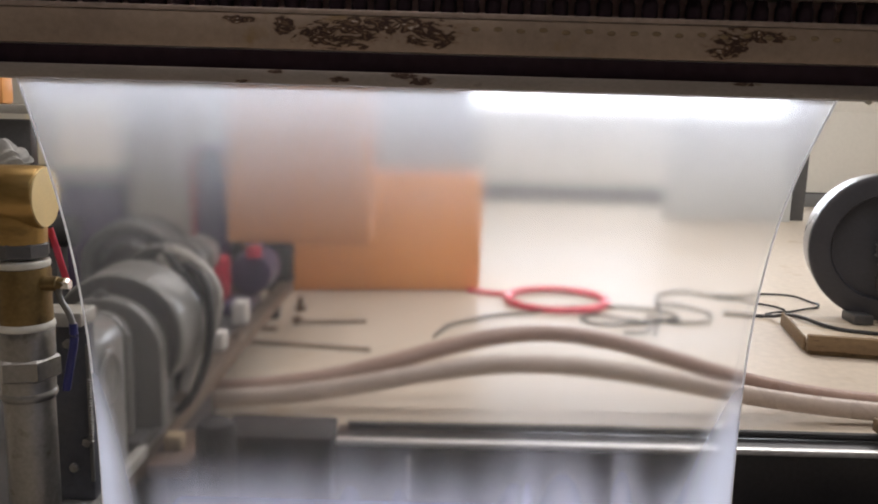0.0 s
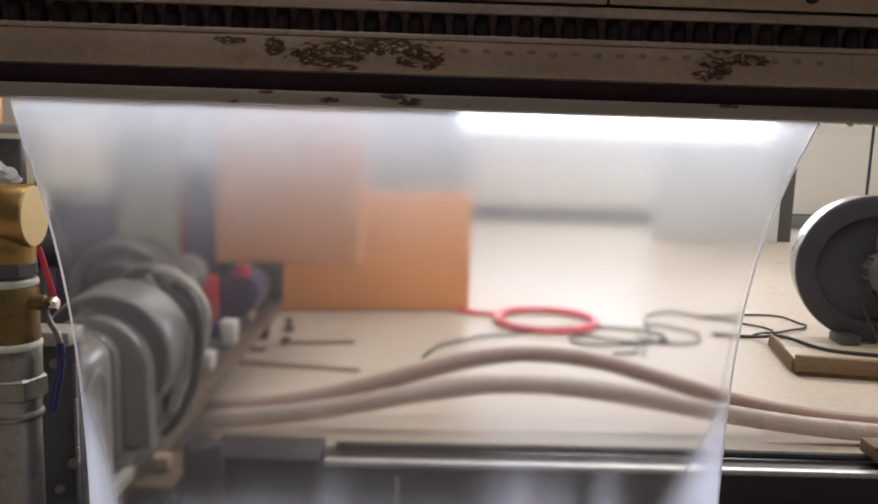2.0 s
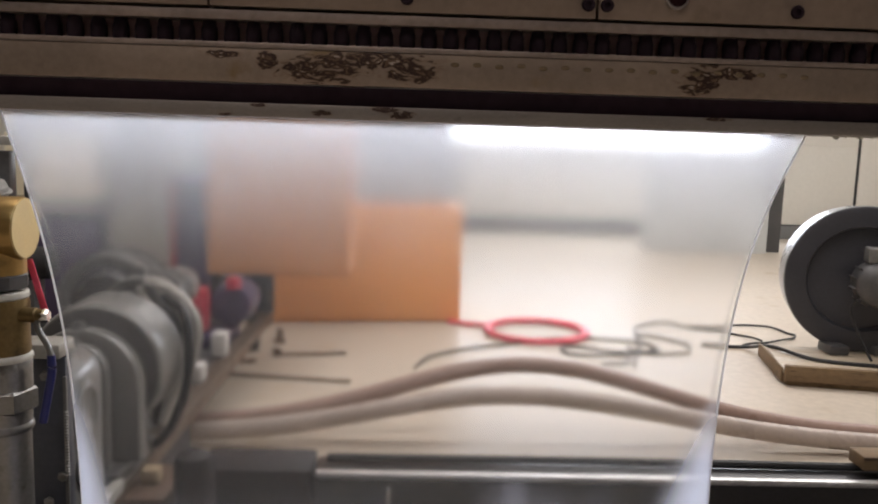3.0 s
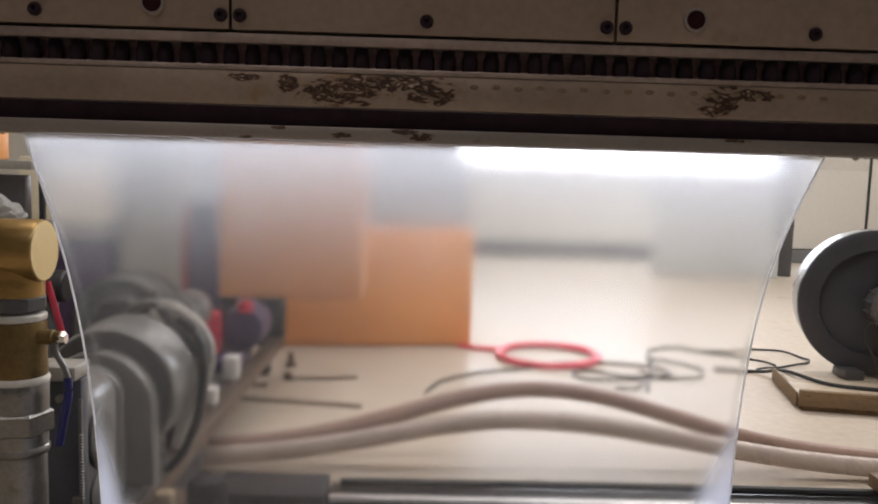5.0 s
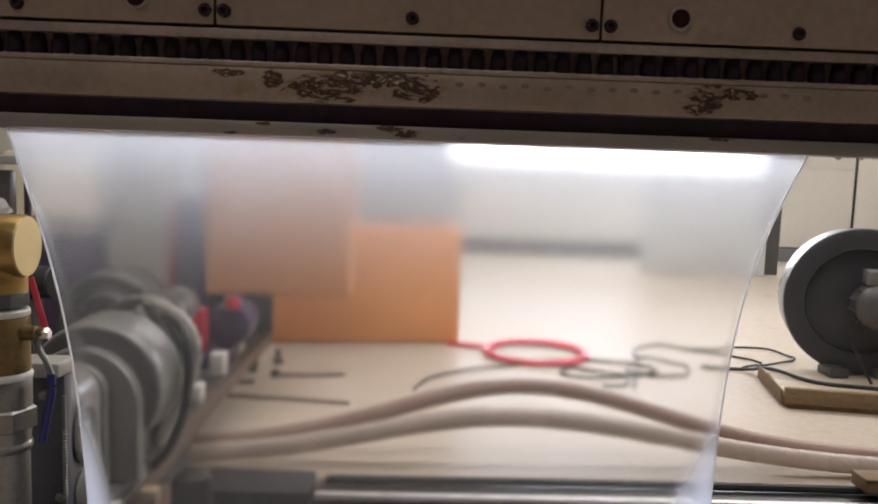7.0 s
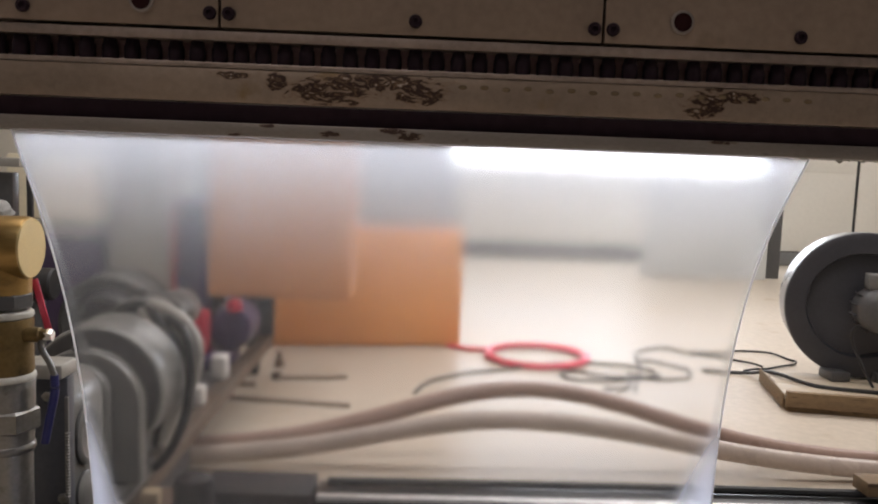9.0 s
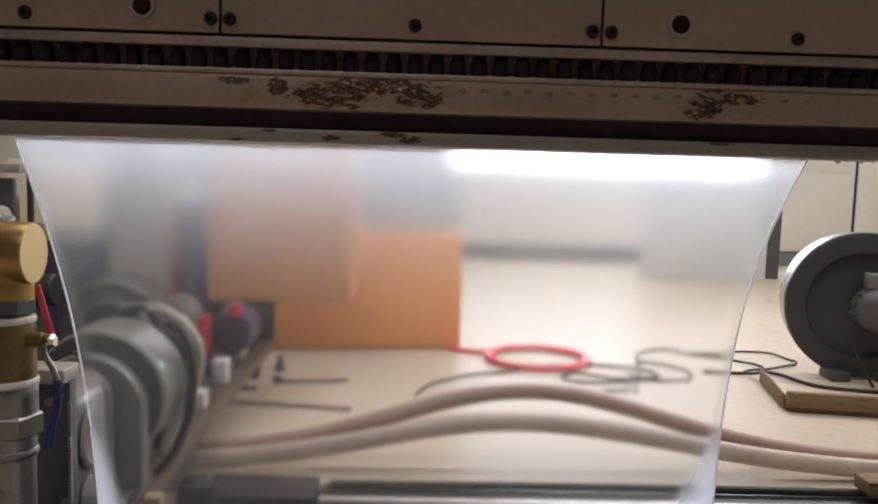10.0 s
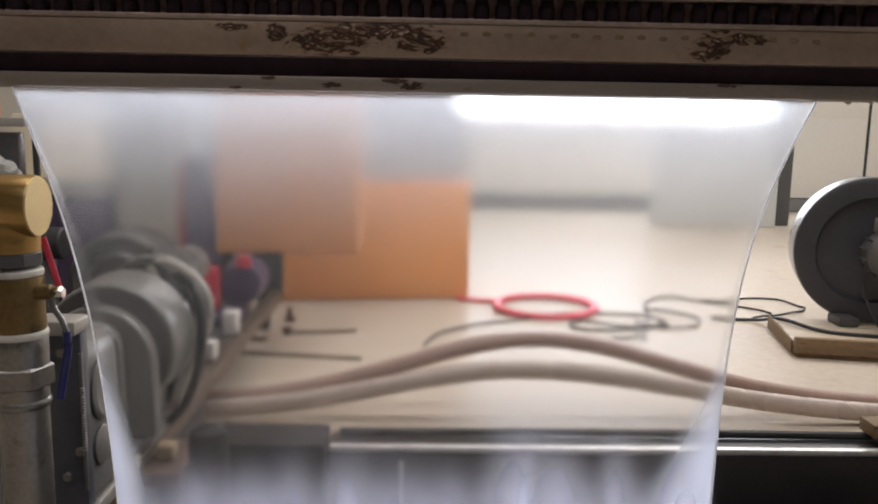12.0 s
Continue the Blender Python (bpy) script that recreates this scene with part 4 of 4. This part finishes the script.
# ---- blower on its pallet ----
def pallet():
    p = thing("wood_pallet", "weathered timber pallet under the blower", "pallet")
    p.matrix_basis = at(1.685, 3.575, 0) @ pose(0, 0, 0, 0, 0, -11)
    board = mesh_of(box(0.0, 1.2, -0.0605, 0.0605, 0.0, 0.020, 0.002), "deck_board")
    for k in range(4):
        o = part("deck_board", board, DECK, p)
        o.matrix_basis = at(0.006 * (k % 3), 0.085 + 0.125 * k, 0.046) @ pose(0, 0, 0, 0, 0, 0.3 * math.sin(5 * k))
    for x in (0.04, 0.6, 1.16):
        part("stringer", box(x - 0.035, x + 0.035, 0.024, 0.52, 0.0, 0.0455, 0.003), OLDWOOD, p)
    part("end_board", box(-0.005, 1.21, -0.012, 0.022, 0.024, 0.094, 0.004), OLDWOOD, p, "brown end board with knots")
    part("end_board", box(0.010, 1.20, 0.006, 0.0225, 0.0, 0.022, 0.003), OLDWOOD, p, "dark weathered lower board")
    part("side_board", box(-0.014, -0.0055, 0.03, 0.50, 0.012, 0.076, 0.002), OLDWOOD, p, "dark weathered side board")
    return p


pallet()


def blower():
    b = thing("blower", "charcoal centrifugal blower with a drum housing on a pallet", "blower")
    cx, cy, cz, R = 2.19, 3.93, 0.432, 0.358
    m = at(cx, cy, cz) @ pose(0, 0, 0, 0, 0, -15) @ ALONG_Y
    part("drum", lathe([(0.056, R * 0.9), (0.050, R * 0.965), (0.22, R * 0.965), (0.235, R * 0.9)], m, 64), BLOWERRIM, b, "pale grey drum wall")
    part("front_ring", lathe([(0.042, R * 0.69), (0.019, R * 0.70), (0.0, R * 0.72), (-0.006, R * 0.95), (0.0, R * 0.99), (0.014, R), (0.03, R * 0.99), (0.036, R * 0.97), (0.0495, R * 0.96), (0.0498, R * 0.73)], m, 64), BLOWER, b, "charcoal front ring")
    part("back_plate", lathe([(0.050, R * 0.72), (0.046, R * 0.70), (0.044, R * 0.4)], m, 48), PITBLACK, b, "dark recessed plate")
    mot = part("motor", lathe([(0.02, 0.05), (-0.02, 0.10), (-0.04, 0.105), (-0.16, 0.105), (-0.175, 0.095), (-0.20, 0.06)], m @ at(0.04, 0.0, 0), 36), GREYDARK, b, "dark grey drive motor")
    for k in range(14):
        a = k * math.tau / 14
        part("motor_fin", box(-0.003, 0.003, 0.10, 0.118, -0.15, -0.05, 0.001, m=m @ at(0.04, 0, 0) @ pose(0, 0, 0, 0, 0, math.degrees(a))), GREYDARK, mot)
    part("terminal_box", box(-0.06, 0.06, -0.17, -0.10, -0.15, -0.05, 0.006, m=m @ at(0.04, 0, 0)), GREYCAST, b, "grey terminal box")
    for s in (-1, 1):
        part("foot_bracket", box(cx + s * 0.11 - 0.05, cx + s * 0.11 + 0.05, cy - 0.06, cy + 0.07, 0.0665, 0.115, 0.012), GREYDARK, b, "scuffed grey foot bracket")
    part("lead", tube(spline([(cx - 0.02, cy - 0.12, cz - 0.02), (cx - 0.10, cy - 0.10, cz - 0.12), (cx - 0.06, cy - 0.14, cz - 0.26), (cx - 0.02, cy - 0.18, 0.0745)]), 0.007, 8), BLACKHOSE, b)
    return b


blower()
solo("pallet_cable", tube(spline([(1.55, 4.27, 0.01), (1.693, 4.243, 0.010), (1.776, 4.20, 0.02), (1.80, 3.98, 0.078), (1.9, 3.76, 0.076), (2.15, 3.66, 0.076), (2.45, 3.58, 0.076), (2.75, 3.52, 0.076)]), 0.009, 8), BLACKHOSE, "black cable lying over the pallet boards", "cable")


# ---- cabinets and far things ----
def orange_cabinet():
    c = thing("floor_cabinet", "orange sheet steel cabinet on the floor", "cabinet")
    m = at(-0.215, 4.66, 0) @ pose(0, 0, 0, 0, 0, 6.7)
    part("cabinet_body", box(-0.64, 0.505, 0.0, 0.5, 0.0, 0.675, 0.008, m=m), ORANGE, c)
    part("cabinet_door", box(-0.63, 0.49, -0.014, -0.001, 0.02, 0.66, 0.005, m=m), ORANGE, c)
    return c


orange_cabinet()
solo("grey_cabinet", box(-0.42, 0.225, 4.80, 5.10, 0.677 + 0.001, 1.55, 0.008), BLUEGREY, "blue grey cabinet standing on the orange one", "cabinet")


def control_box():
    c = thing("control_box", "brownish orange control box carried by the rail end", "control box")
    part("box_body", box(-0.905, -0.275, 3.70, 4.05, 0.4165, 1.60, 0.008), ORANGE2, c)
    part("box_door", box(-0.895, -0.285, 3.686, 3.699, 0.43, 1.59, 0.004), ORANGE2, c)
    part("stand", box(-0.95, -0.90, 3.95, 4.02, 0.0, 0.416, 0.004), RUBBER, c)
    part("stand", box(-0.78, -0.73, 3.95, 4.02, 0.0, 0.416, 0.004), RUBBER, c)
    return c


control_box()


def dark_cabinet():
    c = thing("switch_cabinet", "tall dark cabinet with red side trim", "cabinet")
    part("cabinet_body", box(-1.28, -1.115, 4.5, 4.8, 0.0, 0.80, 0.006), NAVY, c)
    part("trim", box(-1.30, -1.281, 4.49, 4.8, 0.0, 0.78, 0.003), RED, c, "red edge trim")
    return c


dark_cabinet()
solo("grey_locker", box(-1.62, -1.31, 4.45, 4.85, 0.0, 1.75, 0.008), COLGREY, "tall grey steel locker", "locker")


solo("grey_locker", box(-1.30, -0.90, 4.90, 5.25, 0.0, 1.75, 0.008), BLUEGREY, "blue grey steel locker behind the dark cabinet", "locker")


def cream_unit():
    c = thing("chiller", "cream enamel unit on a dark base", "chiller")
    part("casing", box(-2.13, -1.66, 4.4, 4.8, 0.68, 1.02, 0.02), CREAM, c)
    part("grille", box(-2.09, -1.67, 4.395, 4.8, 0.60, 0.678, 0.006), COLGREY, c)
    part("base", box(-2.10, -1.66, 4.41, 4.8, 0.0, 0.598, 0.006), NAVY, c, "dark navy base")
    return c


cream_unit()
solo("black_cylinder", lathe([(0, 0.05), (0.3, 0.05), (0.305, 0.045)], at(-1.40, 2.6, 0.625, ALONG_X), 20), RUBBER, "black rubber covered roller on the bench side", "roller")
solo("roller_stand", box(-1.36, -1.14, 2.56, 2.64, 0.2515, 0.5745, 0.004), GREYDARK, "dark stand under the black roller", "stand")


def side_rack():
    r = thing("storage_rack", "grey steel rack at the side wall", "rack")
    part("shelf", box(-2.1, -1.342, 2.9, 3.0, 0.975, 1.005, 0.003), COLGREY, r)
    part("shelf", box(-2.1, -1.342, 2.84, 3.0, 0.755, 0.78, 0.003), COLGREY, r)
    for x in (-2.08, -1.33):
        for y in (2.95,):
            part("upright", box(x - 0.009, x + 0.009, y - 0.009, y + 0.009, 0.0, 1.6, 0.002), RUBBER, r)
    return r


side_rack()
solo("parts_bin", box(-1.68, -1.455, 2.91, 2.985, 1.006, 1.12, 0.01), ORANGE, "orange plastic parts bin on the rack", "bin")
def rag(x, y, z):
    """A crumpled rag: a low heap with folds."""
    bm = bmesh.new()
    bmesh.ops.create_icosphere(bm, subdivisions=4, radius=1.0)
    for v in bm.verts:
        p = v.co.copy()
        f = 1 + 0.16 * math.sin(5.1 * p.x + 2.2 * p.z) + 0.12 * math.sin(7.3 * p.y + 3.9 * p.x) + 0.09 * math.sin(11 * p.z - 4 * p.x)
        v.co = Vector((p.x * 0.085 * f, p.y * 0.035 * f, max(0.0, p.z * 0.5 + 0.5) ** 0.8 * 0.092 * f * (1 - 0.35 * p.x)))
    ob = solo("crumpled_rag", bm, CLOTH, "pale grey crumpled rag lying on the lower shelf", "rag")
    ob.location = (x, y, z)
    return ob


rag(-1.435, 2.885, 0.7805)
solo("yellow_cap", lathe([(0, 0.035), (0.03, 0.037), (0.06, 0.028), (0.07, 0.01)], at(-1.515, 2.885, 0.7805), 20), YELLOW, "pale yellow plastic cap", "cap")
solo("grey_case", box(-1.75, -1.38, 2.93, 2.98, 0.7805, 0.955, 0.006), GREYDARK, "dark grey case on the lower shelf", "case")
solo("partition", box(2.33, 3.60, 8.25, 8.33, 0.0, 1.12, 0.01), PANELGREY, "grey free standing partition board", "partition")
solo("steel_post", box(3.60, 3.80, 8.40, 8.6, 0.0, 3.9, 0.006), GREYDARK, "dark steel post at the far side of the hall", "post")


# ---- movement ----
def motions():
    """The film draws in; the frost line in it rises and falls; each streak slides in the film."""
    # the margins draw in: degrees of swing outwards about the slot's ends
    swing = ((0.0, 2.5, 1.3), (1.5, 2.2, 1.0), (3.0, 1.85, 0.75), (4.5, 1.4, 0.45), (6.0, 0.95, 0.25), (7.5, 0.55, 0.1), (9.0, 0.25, 0.0), (10.5, 0.1, 0.0), (12.0, -0.05, -0.15))
    for margin, side, px, pz in margins:
        walk(margin, [(t, pose(px, 0, pz, 0, -side * (right if side > 0 else left), 0) @ pose(-px, 0, -pz)) for t, left, right in swing])
    rise = ((0.0, 0.03), (1.5, 0.02), (3.0, 0.0), (6.0, -0.02), (9.0, -0.01), (10.5, 0.0), (11.2, 0.015), (12.0, 0.036))
    for s, x, y, off, ph, sp in streaks:
        rows = []
        for k in range(33):
            t = 12.0 * k / 32
            for (a, va), (b, vb) in zip(rise, rise[1:]):
                if a <= t <= b:
                    base = va + (vb - va) * (t - a) / (b - a)
            rows.append((t, pose(x + 0.004 * math.sin(0.9 * t + ph), y, 0.61 + off + base + 0.012 * math.sin(sp * t + ph))))
        walk(s, rows)


motions()
